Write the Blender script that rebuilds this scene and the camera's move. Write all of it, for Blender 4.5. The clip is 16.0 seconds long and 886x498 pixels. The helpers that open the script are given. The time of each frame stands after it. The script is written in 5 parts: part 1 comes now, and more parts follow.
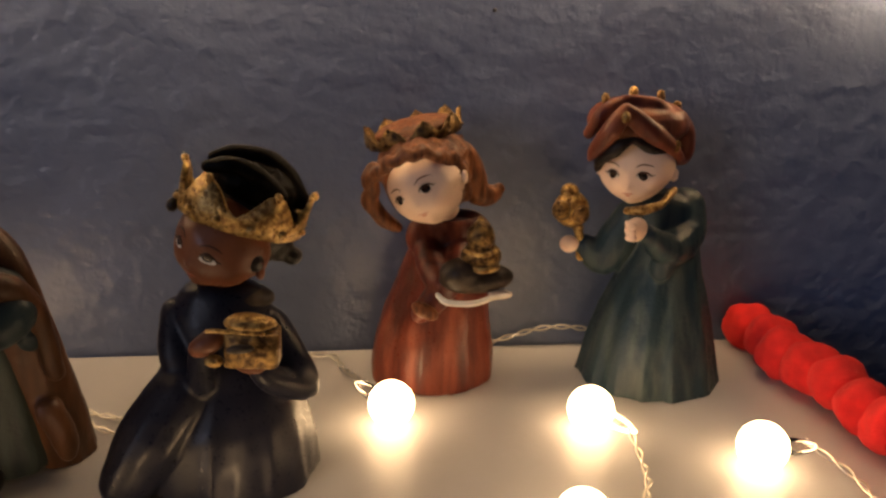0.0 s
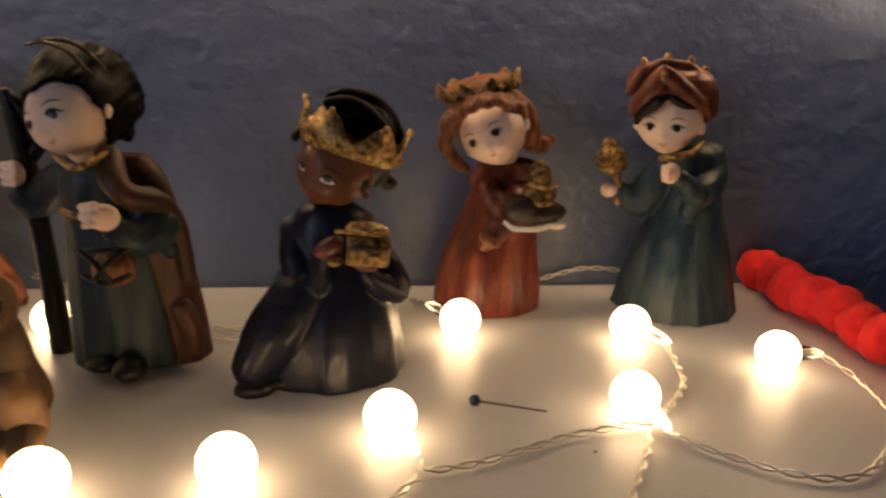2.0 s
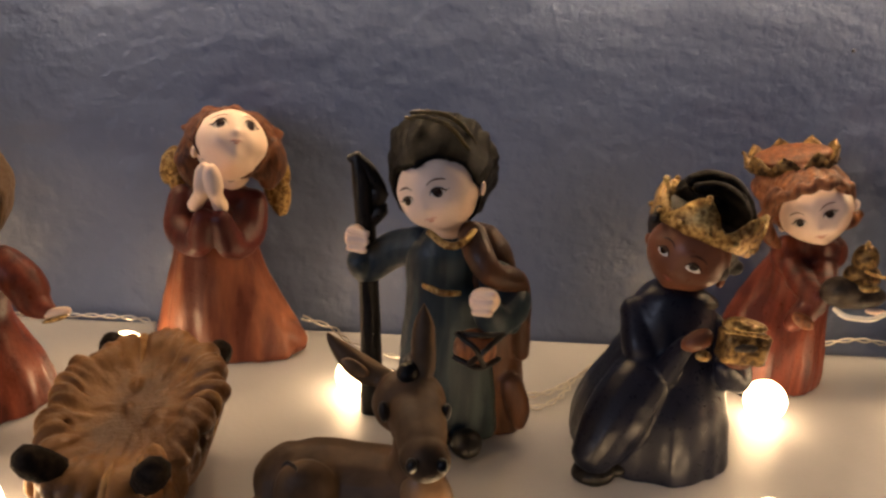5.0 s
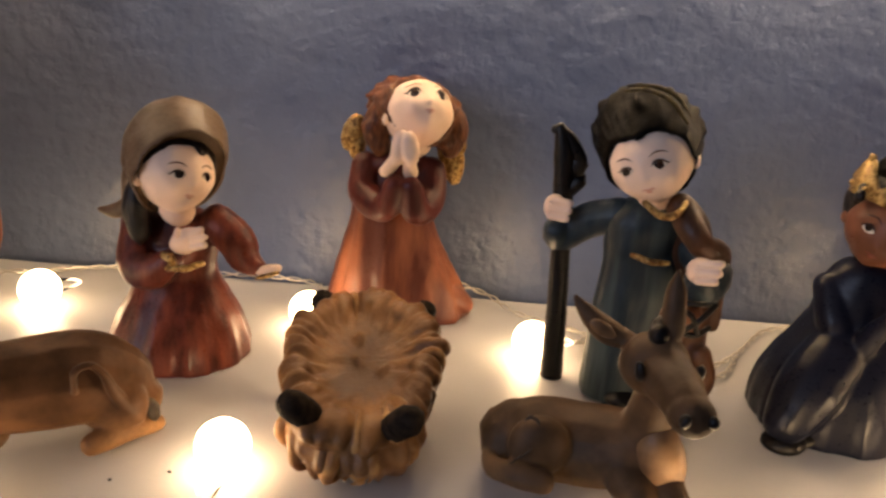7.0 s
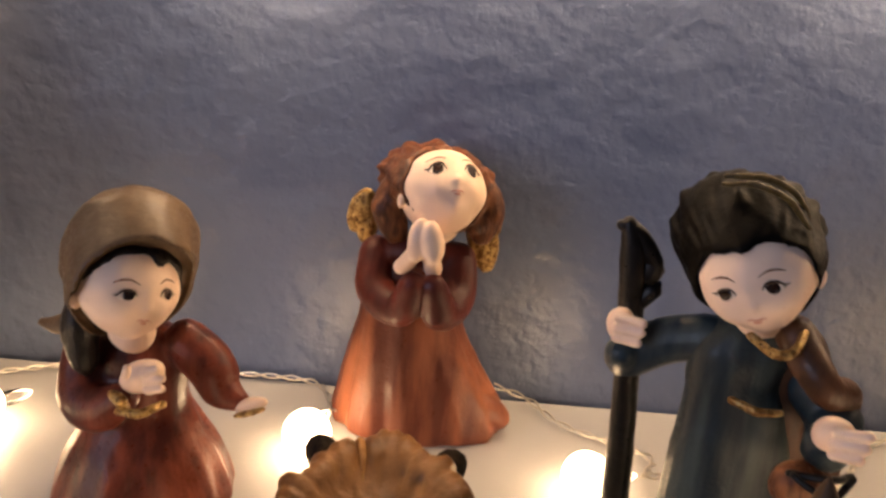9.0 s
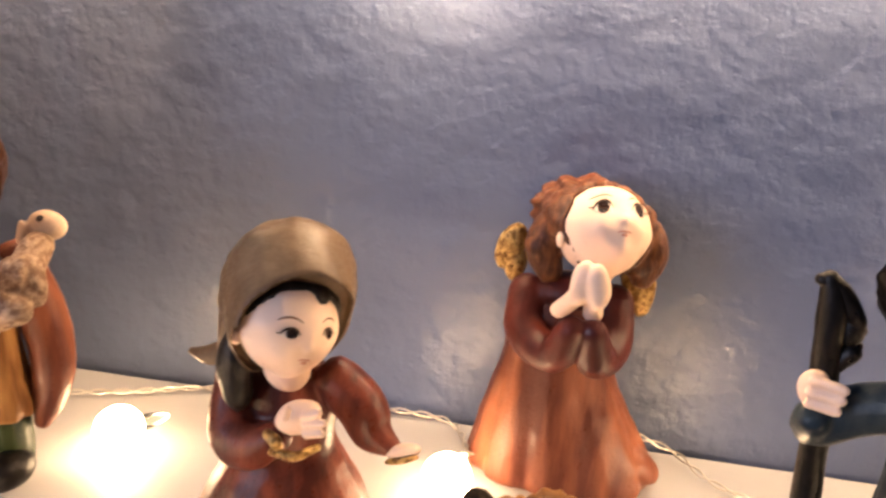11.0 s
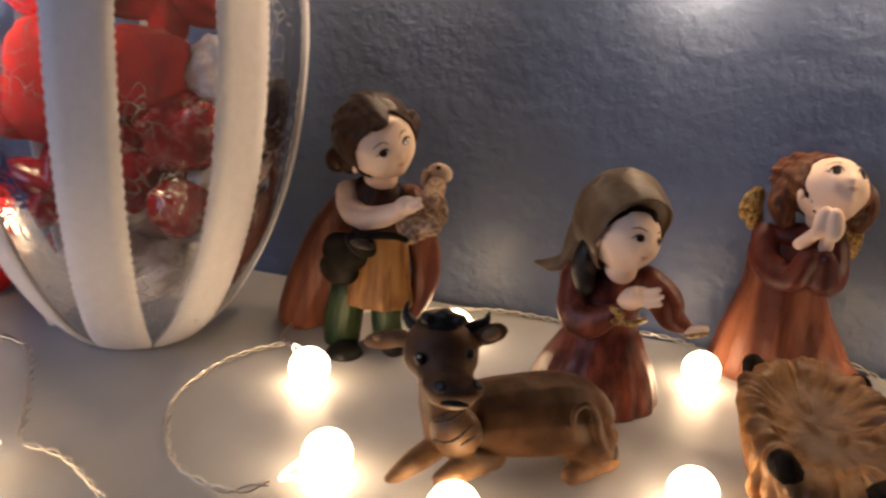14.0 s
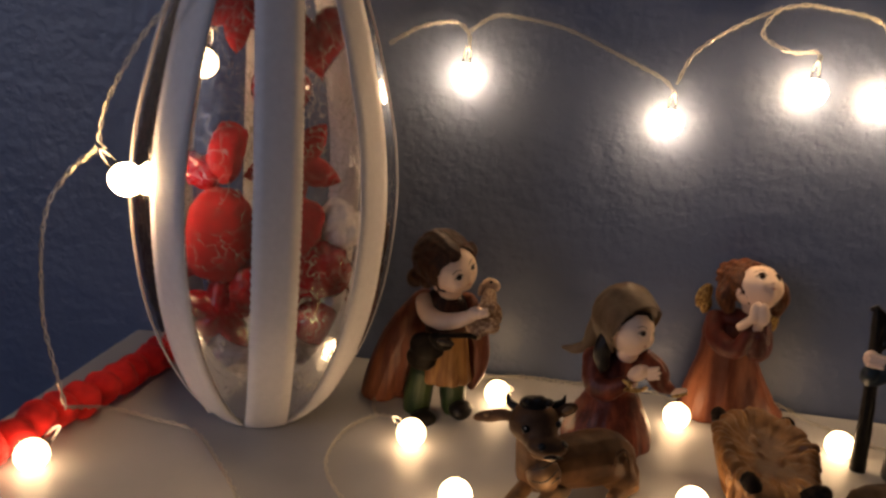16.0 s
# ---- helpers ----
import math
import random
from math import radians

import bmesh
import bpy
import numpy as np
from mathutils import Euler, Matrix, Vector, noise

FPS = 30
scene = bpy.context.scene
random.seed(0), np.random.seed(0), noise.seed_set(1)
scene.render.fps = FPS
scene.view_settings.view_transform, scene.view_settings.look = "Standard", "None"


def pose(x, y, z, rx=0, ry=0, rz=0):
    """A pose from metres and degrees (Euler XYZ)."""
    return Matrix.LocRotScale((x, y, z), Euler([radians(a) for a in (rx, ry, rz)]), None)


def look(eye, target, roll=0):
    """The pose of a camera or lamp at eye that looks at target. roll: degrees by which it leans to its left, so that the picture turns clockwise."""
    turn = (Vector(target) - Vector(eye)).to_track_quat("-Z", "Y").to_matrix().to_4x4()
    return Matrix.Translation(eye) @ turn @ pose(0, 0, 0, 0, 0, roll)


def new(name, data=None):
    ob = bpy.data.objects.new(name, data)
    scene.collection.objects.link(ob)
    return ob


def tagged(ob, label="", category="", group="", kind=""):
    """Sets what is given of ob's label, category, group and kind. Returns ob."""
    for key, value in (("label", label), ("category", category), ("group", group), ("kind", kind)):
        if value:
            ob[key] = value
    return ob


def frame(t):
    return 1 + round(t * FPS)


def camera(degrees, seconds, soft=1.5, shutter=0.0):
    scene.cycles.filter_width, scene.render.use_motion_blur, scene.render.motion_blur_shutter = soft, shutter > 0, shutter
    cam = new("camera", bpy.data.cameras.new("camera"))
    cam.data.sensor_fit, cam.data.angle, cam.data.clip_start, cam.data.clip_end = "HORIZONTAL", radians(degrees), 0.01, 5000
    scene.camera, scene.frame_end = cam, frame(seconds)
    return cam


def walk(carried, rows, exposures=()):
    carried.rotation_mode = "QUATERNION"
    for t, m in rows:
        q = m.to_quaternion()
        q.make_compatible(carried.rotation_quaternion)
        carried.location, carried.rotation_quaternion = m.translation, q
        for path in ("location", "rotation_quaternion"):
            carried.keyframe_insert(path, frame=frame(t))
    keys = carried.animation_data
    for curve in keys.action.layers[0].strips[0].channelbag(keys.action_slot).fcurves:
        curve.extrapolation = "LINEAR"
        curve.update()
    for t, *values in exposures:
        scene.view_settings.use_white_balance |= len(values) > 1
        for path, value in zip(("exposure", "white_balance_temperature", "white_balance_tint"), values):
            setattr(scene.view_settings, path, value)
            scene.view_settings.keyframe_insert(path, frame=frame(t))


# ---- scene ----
cam = camera(59.13, 16.0, soft=2.6, shutter=0.4)
PATH = [
    (0, (-0.0206, -0.3260, 0.1420), (0.1854, 1.5802, -0.4271), 0.89),
    (0.5, (-0.0145, -0.3321, 0.1386), (0.1683, 1.5802, -0.4180), 1.37),
    (1, (-0.0116, -0.3415, 0.1325), (0.1887, 1.5701, -0.4206), 1.16),
    (1.5, (-0.0262, -0.3585, 0.1221), (0.1998, 1.5415, -0.4600), 1.53),
    (2, (-0.0553, -0.3754, 0.1297), (0.1720, 1.5288, -0.4380), 1.76),
    (2.5, (-0.0878, -0.3757, 0.1339), (0.1313, 1.5336, -0.4197), 2.51),
    (3, (-0.1163, -0.3657, 0.1370), (0.0350, 1.5529, -0.4071), 2.42),
    (3.5, (-0.1271, -0.3616, 0.1428), (0.0107, 1.5591, -0.3975), 2.08),
    (4, (-0.1400, -0.3555, 0.1486), (-0.0056, 1.5638, -0.3974), 2.71),
    (4.2, (-0.1458, -0.3523, 0.1532), (-0.0043, 1.5617, -0.4095), 3.22),
    (6.3, (-0.1909, -0.3491, 0.1535), (-0.1384, 1.5427, -0.4933), 5.08),
    (6.5, (-0.1994, -0.3512, 0.1519), (-0.1519, 1.5357, -0.5093), 5.09),
    (7, (-0.2213, -0.3588, 0.1478), (-0.1898, 1.5292, -0.5115), 5.15),
    (7.5, (-0.2304, -0.3495, 0.1377), (-0.2209, 1.5400, -0.5177), 4.92),
    (8, (-0.2295, -0.3323, 0.1359), (-0.2435, 1.5581, -0.5169), 4.61),
    (8.2, (-0.2265, -0.3231, 0.1417), (-0.2390, 1.5715, -0.4989), 4.49),
    (10.3, (-0.2322, -0.2533, 0.1642), (-0.3706, 1.6273, -0.5025), 4.33),
    (10.5, (-0.2375, -0.2585, 0.1636), (-0.4170, 1.6248, -0.4853), 4.21),
    (11, (-0.2519, -0.2727, 0.1594), (-0.4791, 1.6138, -0.4647), 4.68),
    (11.5, (-0.2642, -0.2868, 0.1546), (-0.5462, 1.5932, -0.4666), 4.47),
    (12, (-0.2809, -0.3051, 0.1550), (-0.6377, 1.5586, -0.4770), 4.39),
    (12.5, (-0.2934, -0.3276, 0.1519), (-0.7018, 1.5323, -0.4597), 4.46),
    (13, (-0.2996, -0.3460, 0.1491), (-0.7515, 1.5004, -0.4728), 4.47),
    (13.5, (-0.3016, -0.3669, 0.1480), (-0.7651, 1.4805, -0.4623), 3.96),
    (14, (-0.3134, -0.3954, 0.1522), (-0.7556, 1.4668, -0.4279), 4.97),
    (14.5, (-0.3376, -0.4294, 0.1645), (-0.7945, 1.4239, -0.4324), 4.11),
    (15, (-0.3525, -0.4462, 0.1760), (-0.7518, 1.4217, -0.4168), 4.57),
    (15.5, (-0.3641, -0.4758, 0.1873), (-0.6412, 1.4328, -0.3423), 5.77),
    (16, (-0.3759, -0.5244, 0.2209), (-0.5900, 1.4017, -0.2732), 4.73),
]
walk(cam, [(t, look(eye, target, roll)) for t, eye, target, roll in PATH],
     [(0, 0.1, 7200, 15), (2.5, -0.02, 6800, 13), (4, 0.2, 6750, 13), (6.5, 0.9, 6650, 12), (7.3, 0.8, 6650, 12), (8.2, 0.5, 6650, 13), (10.3, 1.9, 6700, 18),
      (11.2, 1.65, 6700, 18), (12.5, 1.0, 6400, 16), (13.5, 0.65, 6150, 12), (14.5, 0.25, 6300, 14), (16, -0.38, 7150, 16)])

# ---- light: a dim room, an unseen cool lamp added at its side; the string of bulbs does the rest ----
world = bpy.data.worlds.new("room_air")
scene.world = world
world.use_nodes = True
world.node_tree.nodes["Background"].inputs[0].default_value = (0.35, 0.45, 0.8, 1)
world.node_tree.nodes["Background"].inputs[1].default_value = 0.02
# Unseen area lamp added for cool ambient light, as from an assumed window.
lamp = bpy.data.lights.new("cool_fill", "AREA")
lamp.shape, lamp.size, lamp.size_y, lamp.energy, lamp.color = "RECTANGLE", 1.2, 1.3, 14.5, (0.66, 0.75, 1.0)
new("cool_fill", lamp).matrix_world = look((-2.3, -2.1, 0.75), (-0.3, 0, 0.1))
BULB_GLOW, HIGH_GLOW = 14.8, 90.0


# ---- materials ----
def material(name, rough=0.5, metal=0.0):
    m = bpy.data.materials.new(name)
    m.use_nodes = True
    b = m.node_tree.nodes["Principled BSDF"]
    b.inputs["Roughness"].default_value, b.inputs["Metallic"].default_value = rough, metal
    return m, m.node_tree.nodes, m.node_tree.links, b


def noise_node(n, l, scale, detail=4.0, stretch=(1, 1, 1)):
    tc, mp, tx = n.new("ShaderNodeTexCoord"), n.new("ShaderNodeMapping"), n.new("ShaderNodeTexNoise")
    mp.inputs["Scale"].default_value = stretch
    tx.inputs["Scale"].default_value, tx.inputs["Detail"].default_value = scale, detail
    l.new(tc.outputs["Object"], mp.inputs["Vector"])
    l.new(mp.outputs["Vector"], tx.inputs["Vector"])
    return tx


def ramp(n, l, src, stops):
    r = n.new("ShaderNodeValToRGB")
    while len(r.color_ramp.elements) < len(stops):
        r.color_ramp.elements.new(0.5)
    for e, (p, c) in zip(r.color_ramp.elements, stops):
        e.position, e.color = p, (*c, 1)
    l.new(src, r.inputs["Fac"])
    return r.outputs["Color"]


def bump(n, l, b, src, strength, dist):
    k = n.new("ShaderNodeBump")
    k.inputs["Strength"].default_value, k.inputs["Distance"].default_value = strength, dist
    l.new(src, k.inputs["Height"])
    if b.inputs["Normal"].is_linked:
        l.new(b.inputs["Normal"].links[0].from_socket, k.inputs["Normal"])
    l.new(k.outputs["Normal"], b.inputs["Normal"])


def paint(name, dark, light, rough=0.42, streak=(260, (1, 1, 0.22)), grain=900, relief=0.35, metal=0.0, lo=0.38, hi=0.72):
    """Hand-painted resin: two tones brushed over each other, a fine grain and a slightly uneven gloss."""
    m, n, l, b = material(name, rough, metal)
    b.inputs["Specular IOR Level"].default_value = 0.5 if rough < 0.35 else 0.24 if rough < 0.5 else 0.06
    s = noise_node(n, l, streak[0], 5, streak[1])
    g = noise_node(n, l, grain, 3)
    l.new(ramp(n, l, s.outputs["Fac"], [(lo, dark), (hi, light)]), b.inputs["Base Color"])
    l.new(ramp(n, l, g.outputs["Fac"], [(0.3, (rough - 0.12,) * 3), (0.7, (rough + 0.15,) * 3)]), b.inputs["Roughness"])
    bump(n, l, b, g.outputs["Fac"], relief, 0.0004)
    bump(n, l, b, s.outputs["Fac"], relief, 0.0008)
    return m


def two_tone(name, top, low, z0, z1, rough=0.52):
    """Airbrushed resin: one colour on the back, a paler one sprayed up from the feet, with an uneven border."""
    m, n, l, b = material(name, rough)
    b.inputs["Specular IOR Level"].default_value = 0.14
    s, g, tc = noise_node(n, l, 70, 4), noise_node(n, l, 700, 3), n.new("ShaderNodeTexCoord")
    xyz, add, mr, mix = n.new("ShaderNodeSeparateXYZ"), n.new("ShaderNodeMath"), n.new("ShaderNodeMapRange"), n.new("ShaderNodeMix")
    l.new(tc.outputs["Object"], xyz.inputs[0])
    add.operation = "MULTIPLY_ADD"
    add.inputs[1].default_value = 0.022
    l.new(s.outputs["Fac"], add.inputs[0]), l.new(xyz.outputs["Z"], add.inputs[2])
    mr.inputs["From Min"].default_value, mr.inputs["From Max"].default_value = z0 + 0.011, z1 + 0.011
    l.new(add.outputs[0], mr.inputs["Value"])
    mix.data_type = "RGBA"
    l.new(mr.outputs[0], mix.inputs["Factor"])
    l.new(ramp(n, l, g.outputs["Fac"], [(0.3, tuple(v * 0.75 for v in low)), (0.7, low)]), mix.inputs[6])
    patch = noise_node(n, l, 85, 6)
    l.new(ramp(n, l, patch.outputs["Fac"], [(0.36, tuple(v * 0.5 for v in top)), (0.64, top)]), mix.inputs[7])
    l.new(mix.outputs[2], b.inputs["Base Color"])
    bump(n, l, b, g.outputs["Fac"], 0.25, 0.0004)
    bump(n, l, b, s.outputs["Fac"], 0.3, 0.001)
    return m


HAIRY = (420, (1, 1, 0.3))
FIGURE = {
    "SKIN": paint("skin_paint", (0.72, 0.53, 0.40), (0.80, 0.61, 0.48), 0.36, (90, (1, 1, 1)), 700, 0.12),
    "SKINDARK": paint("brown_skin_paint", (0.10, 0.036, 0.018), (0.16, 0.062, 0.032), 0.4, (90, (1, 1, 1)), 700, 0.12),
    "FACE": paint("face_paint", (0.74, 0.55, 0.42), (0.80, 0.61, 0.48), 0.36, (60, (1, 1, 1)), 700, 0.04),
    "FACEDARK": paint("brown_face_paint", (0.115, 0.042, 0.021), (0.16, 0.062, 0.032), 0.38, (60, (1, 1, 1)), 700, 0.04),
    "LIP": paint("lip_paint", (0.56, 0.27, 0.20), (0.64, 0.34, 0.26), 0.4, (90, (1, 1, 1)), 700, 0.05),
    "LIPDARK": paint("brown_lip_paint", (0.20, 0.055, 0.035), (0.26, 0.08, 0.05), 0.35, (90, (1, 1, 1)), 700, 0.05),
    "EYE": paint("eye_paint", (0.010, 0.005, 0.003), (0.040, 0.018, 0.009), 0.2, (90, (1, 1, 1)), 700, 0.05),
    "SCLERA": paint("eye_white_paint", (0.66, 0.56, 0.46), (0.74, 0.64, 0.54), 0.3, (90, (1, 1, 1)), 700, 0.05),
    "LASH": paint("lash_paint", (0.020, 0.010, 0.006), (0.045, 0.022, 0.014), 0.45, (90, (1, 1, 1)), 700, 0.05),
    "BROW": paint("brow_paint", (0.11, 0.050, 0.030), (0.16, 0.075, 0.045), 0.5, (90, (1, 1, 1)), 700, 0.05),
    "WHITE": paint("white_paint", (0.62, 0.58, 0.50), (0.75, 0.72, 0.66), 0.4, (200, (1, 1, 1)), 700, 0.15),
    "HAIR": paint("black_hair_paint", (0.004, 0.0035, 0.0035), (0.018, 0.013, 0.011), 0.42, HAIRY, 900, 0.6),
    "HAIRDARK": paint("dark_hair_paint", (0.0015, 0.0012, 0.001), (0.007, 0.005, 0.003), 0.52, HAIRY, 900, 0.25, lo=0.45, hi=0.85),
    "HAIRBROWN": paint("brown_hair_paint", (0.018, 0.007, 0.004), (0.075, 0.028, 0.013), 0.45, HAIRY, 900, 0.4),
    "HAIRORANGE": paint("auburn_hair_paint", (0.085, 0.028, 0.012), (0.28, 0.110, 0.045), 0.45, HAIRY, 900, 0.8),
    "AUBURN": paint("dark_auburn_hair_paint", (0.050, 0.017, 0.009), (0.20, 0.075, 0.030), 0.42, HAIRY, 900, 0.8),
    "BAG": paint("dark_leather_paint", (0.006, 0.005, 0.004), (0.020, 0.014, 0.009), 0.50, (160, (1, 1, 1)), 800, 0.5),
    "OLIVE": paint("olive_hair_paint", (0.05, 0.035, 0.012), (0.12, 0.085, 0.03), 0.4, HAIRY, 900, 0.5),
    "RED": paint("red_robe_paint", (0.052, 0.010, 0.008), (0.20, 0.052, 0.030), 0.36, (170, (1, 1, 0.12)), 800, 0.4),
    "ORANGE": paint("rust_robe_paint", (0.085, 0.022, 0.014), (0.27, 0.095, 0.048), 0.38, (120, (1, 1, 0.14)), 800, 0.4),
    "MAROON": paint("maroon_robe_paint", (0.055, 0.010, 0.008), (0.13, 0.025, 0.016), 0.42, (120, (1, 1, 0.3)), 800, 0.4),
    "TEAL": paint("teal_robe_paint", (0.012, 0.028, 0.038), (0.066, 0.088, 0.082), 0.42, (190, (1, 1, 0.10)), 800, 0.5, lo=0.42, hi=0.82),
    "TEALGREY": paint("grey_teal_robe_paint", (0.014, 0.022, 0.026), (0.058, 0.076, 0.070), 0.42, (170, (1, 1, 0.12)), 800, 0.4),
    "TEALDARK": paint("dark_teal_sleeve_paint", (0.010, 0.022, 0.032), (0.035, 0.05, 0.055), 0.4, (170, (1, 1, 0.3)), 800, 0.4),
    "NAVY": paint("glossy_navy_paint", (0.004, 0.005, 0.011), (0.009, 0.010, 0.021), 0.35, (60, (1, 1, 0.3)), 900, 0.05),
    "CAPE": paint("brown_cape_paint", (0.038, 0.017, 0.009), (0.125, 0.054, 0.026), 0.42, (150, (1, 1, 0.15)), 800, 0.4),
    "VEIL": paint("taupe_veil_paint", (0.085, 0.054, 0.031), (0.145, 0.096, 0.057), 0.45, (150, (1, 1, 0.4)), 800, 0.3),
    "DARKCLOTH": paint("dark_cloth_paint", (0.016, 0.012, 0.009), (0.06, 0.042, 0.028), 0.45, (250, (1, 1, 1)), 800, 0.5),
    "BLACK": paint("black_paint", (0.003, 0.0026, 0.0022), (0.010, 0.008, 0.007), 0.38, (250, (1, 1, 1)), 800, 0.4),
    "GOLD": paint("gold_paint", (0.16, 0.080, 0.018), (0.62, 0.42, 0.15), 0.34, (500, (1, 1, 1)), 900, 0.9, metal=0.55),
    "DARKGOLD": paint("antique_gold_paint", (0.045, 0.022, 0.008), (0.34, 0.21, 0.07), 0.36, (420, (1, 1, 1)), 900, 0.9, metal=0.45),
    "GREEN": paint("green_trouser_paint", (0.006, 0.016, 0.007), (0.046, 0.064, 0.024), 0.4, (170, (1, 1, 0.2)), 800, 0.4),
    "OCHRE": paint("ochre_tunic_paint", (0.15, 0.062, 0.018), (0.36, 0.19, 0.065), 0.45, (220, (1, 1, 0.12)), 800, 0.5),
    "LAMB": paint("woolly_paint", (0.20, 0.12, 0.075), (0.50, 0.37, 0.26), 0.6, (520, (1, 1, 1)), 900, 1.0),
    "LAMBFACE": paint("pale_lamb_paint", (0.50, 0.37, 0.27), (0.62, 0.48, 0.36), 0.5, (200, (1, 1, 1)), 900, 0.3),
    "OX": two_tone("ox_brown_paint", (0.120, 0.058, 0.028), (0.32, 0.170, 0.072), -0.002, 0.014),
    "OXPALE": paint("tan_belly_paint", (0.10, 0.052, 0.024), (0.30, 0.170, 0.078), 0.42, (85, (1, 1, 1)), 700, 0.3),
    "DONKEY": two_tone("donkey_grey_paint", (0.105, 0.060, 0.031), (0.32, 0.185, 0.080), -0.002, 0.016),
    "LOG": paint("dark_log_paint", (0.008, 0.006, 0.005), (0.035, 0.024, 0.016), 0.7, (300, (1, 1, 1)), 900, 0.8),
    "STRAW": paint("straw_paint", (0.13, 0.056, 0.018), (0.38, 0.180, 0.060), 0.40, (55, (1, 1, 1)), 900, 0.8),
    "STRAWPALE": paint("pale_straw_paint", (0.26, 0.11, 0.03), (0.58, 0.32, 0.11), 0.40, (160, (1, 1, 1)), 900, 0.8),
}
KINDS = list(FIGURE)

def wall_paint():
    m, n, l, b = material("blue_wall_paint", 0.38)
    a, c, d = noise_node(n, l, 14, 4), noise_node(n, l, 130, 4, (1, 1, 1.12)), noise_node(n, l, 520, 4)
    l.new(ramp(n, l, a.outputs["Fac"], [(0.3, (0.094, 0.126, 0.216)), (0.7, (0.114, 0.149, 0.248))]), b.inputs["Base Color"])
    v, tc = n.new("ShaderNodeTexVoronoi"), n.new("ShaderNodeTexCoord")
    v.feature, v.inputs["Scale"].default_value = "SMOOTH_F1", 165
    w = n.new("ShaderNodeVectorMath")
    w.operation, w.inputs[1].default_value = "MULTIPLY_ADD", (0.010, 0.010, 0.010)
    l.new(c.outputs["Color"], w.inputs[0]), l.new(tc.outputs["Object"], w.inputs[2]), l.new(w.outputs[0], v.inputs["Vector"])
    bump(n, l, b, c.outputs["Fac"], 0.28, 0.0034)
    bump(n, l, b, v.outputs["Distance"], 0.25, 0.0020)
    bump(n, l, b, d.outputs["Fac"], 0.14, 0.0008)
    return m


def plain(name, c, rough=0.6, scale=8, var=0.08, relief=0.15, dist=0.001):
    m, n, l, b = material(name, rough)
    a, d = noise_node(n, l, scale, 5), noise_node(n, l, scale * 30, 3)
    l.new(ramp(n, l, a.outputs["Fac"], [(0.3, tuple(v * (1 - var) for v in c)), (0.7, tuple(v * (1 + var) for v in c))]), b.inputs["Base Color"])
    bump(n, l, b, d.outputs["Fac"], relief, dist)
    return m


WALL = wall_paint()
SHELF = plain("white_shelf_paint", (0.43, 0.427, 0.435), 0.40, 14, 0.09, 0.12, 0.0006)
ROOM = plain("room_wall_paint", (0.45, 0.45, 0.47), 0.8)
CEIL = plain("ceiling_paint", (0.7, 0.7, 0.7), 0.9)
FLOORM = plain("blue_carpet", (0.03, 0.055, 0.16), 0.95, 30, 0.25, 0.5, 0.003)
DARKWOOD = plain("dark_door_paint", (0.012, 0.012, 0.016), 0.5)
SCUFF = plain("nail_hole_dark", (0.02, 0.02, 0.025), 0.8)


def felt(name, dark, light):
    m, n, l, b = material(name, 0.95)
    a, d = noise_node(n, l, 160, 4), noise_node(n, l, 1500, 2)
    l.new(ramp(n, l, a.outputs["Fac"], [(0.3, dark), (0.7, light)]), b.inputs["Base Color"])
    b.inputs["Sheen Weight"].default_value, b.inputs["Sheen Roughness"].default_value = 0.12, 0.5
    b.inputs["Sheen Tint"].default_value = (1, 0.25, 0.2, 1)
    bump(n, l, b, d.outputs["Fac"], 0.8, 0.001)
    return m


POM = felt("red_pompom_felt", (0.55, 0.010, 0.012), (0.80, 0.022, 0.022))


def glow(name, c, strength):
    m = bpy.data.materials.new(name)
    m.use_nodes = True
    n, l = m.node_tree.nodes, m.node_tree.links
    n.clear()
    o, e = n.new("ShaderNodeOutputMaterial"), n.new("ShaderNodeEmission")
    e.inputs["Color"].default_value, e.inputs["Strength"].default_value = (*c, 1), strength
    l.new(e.outputs[0], o.inputs["Surface"])
    return m


BULB = glow("lit_frosted_bulb", (1.0, 0.69, 0.38), BULB_GLOW)
BULB_HIGH = glow("lit_bright_bulb", (1.0, 0.69, 0.38), HIGH_GLOW)


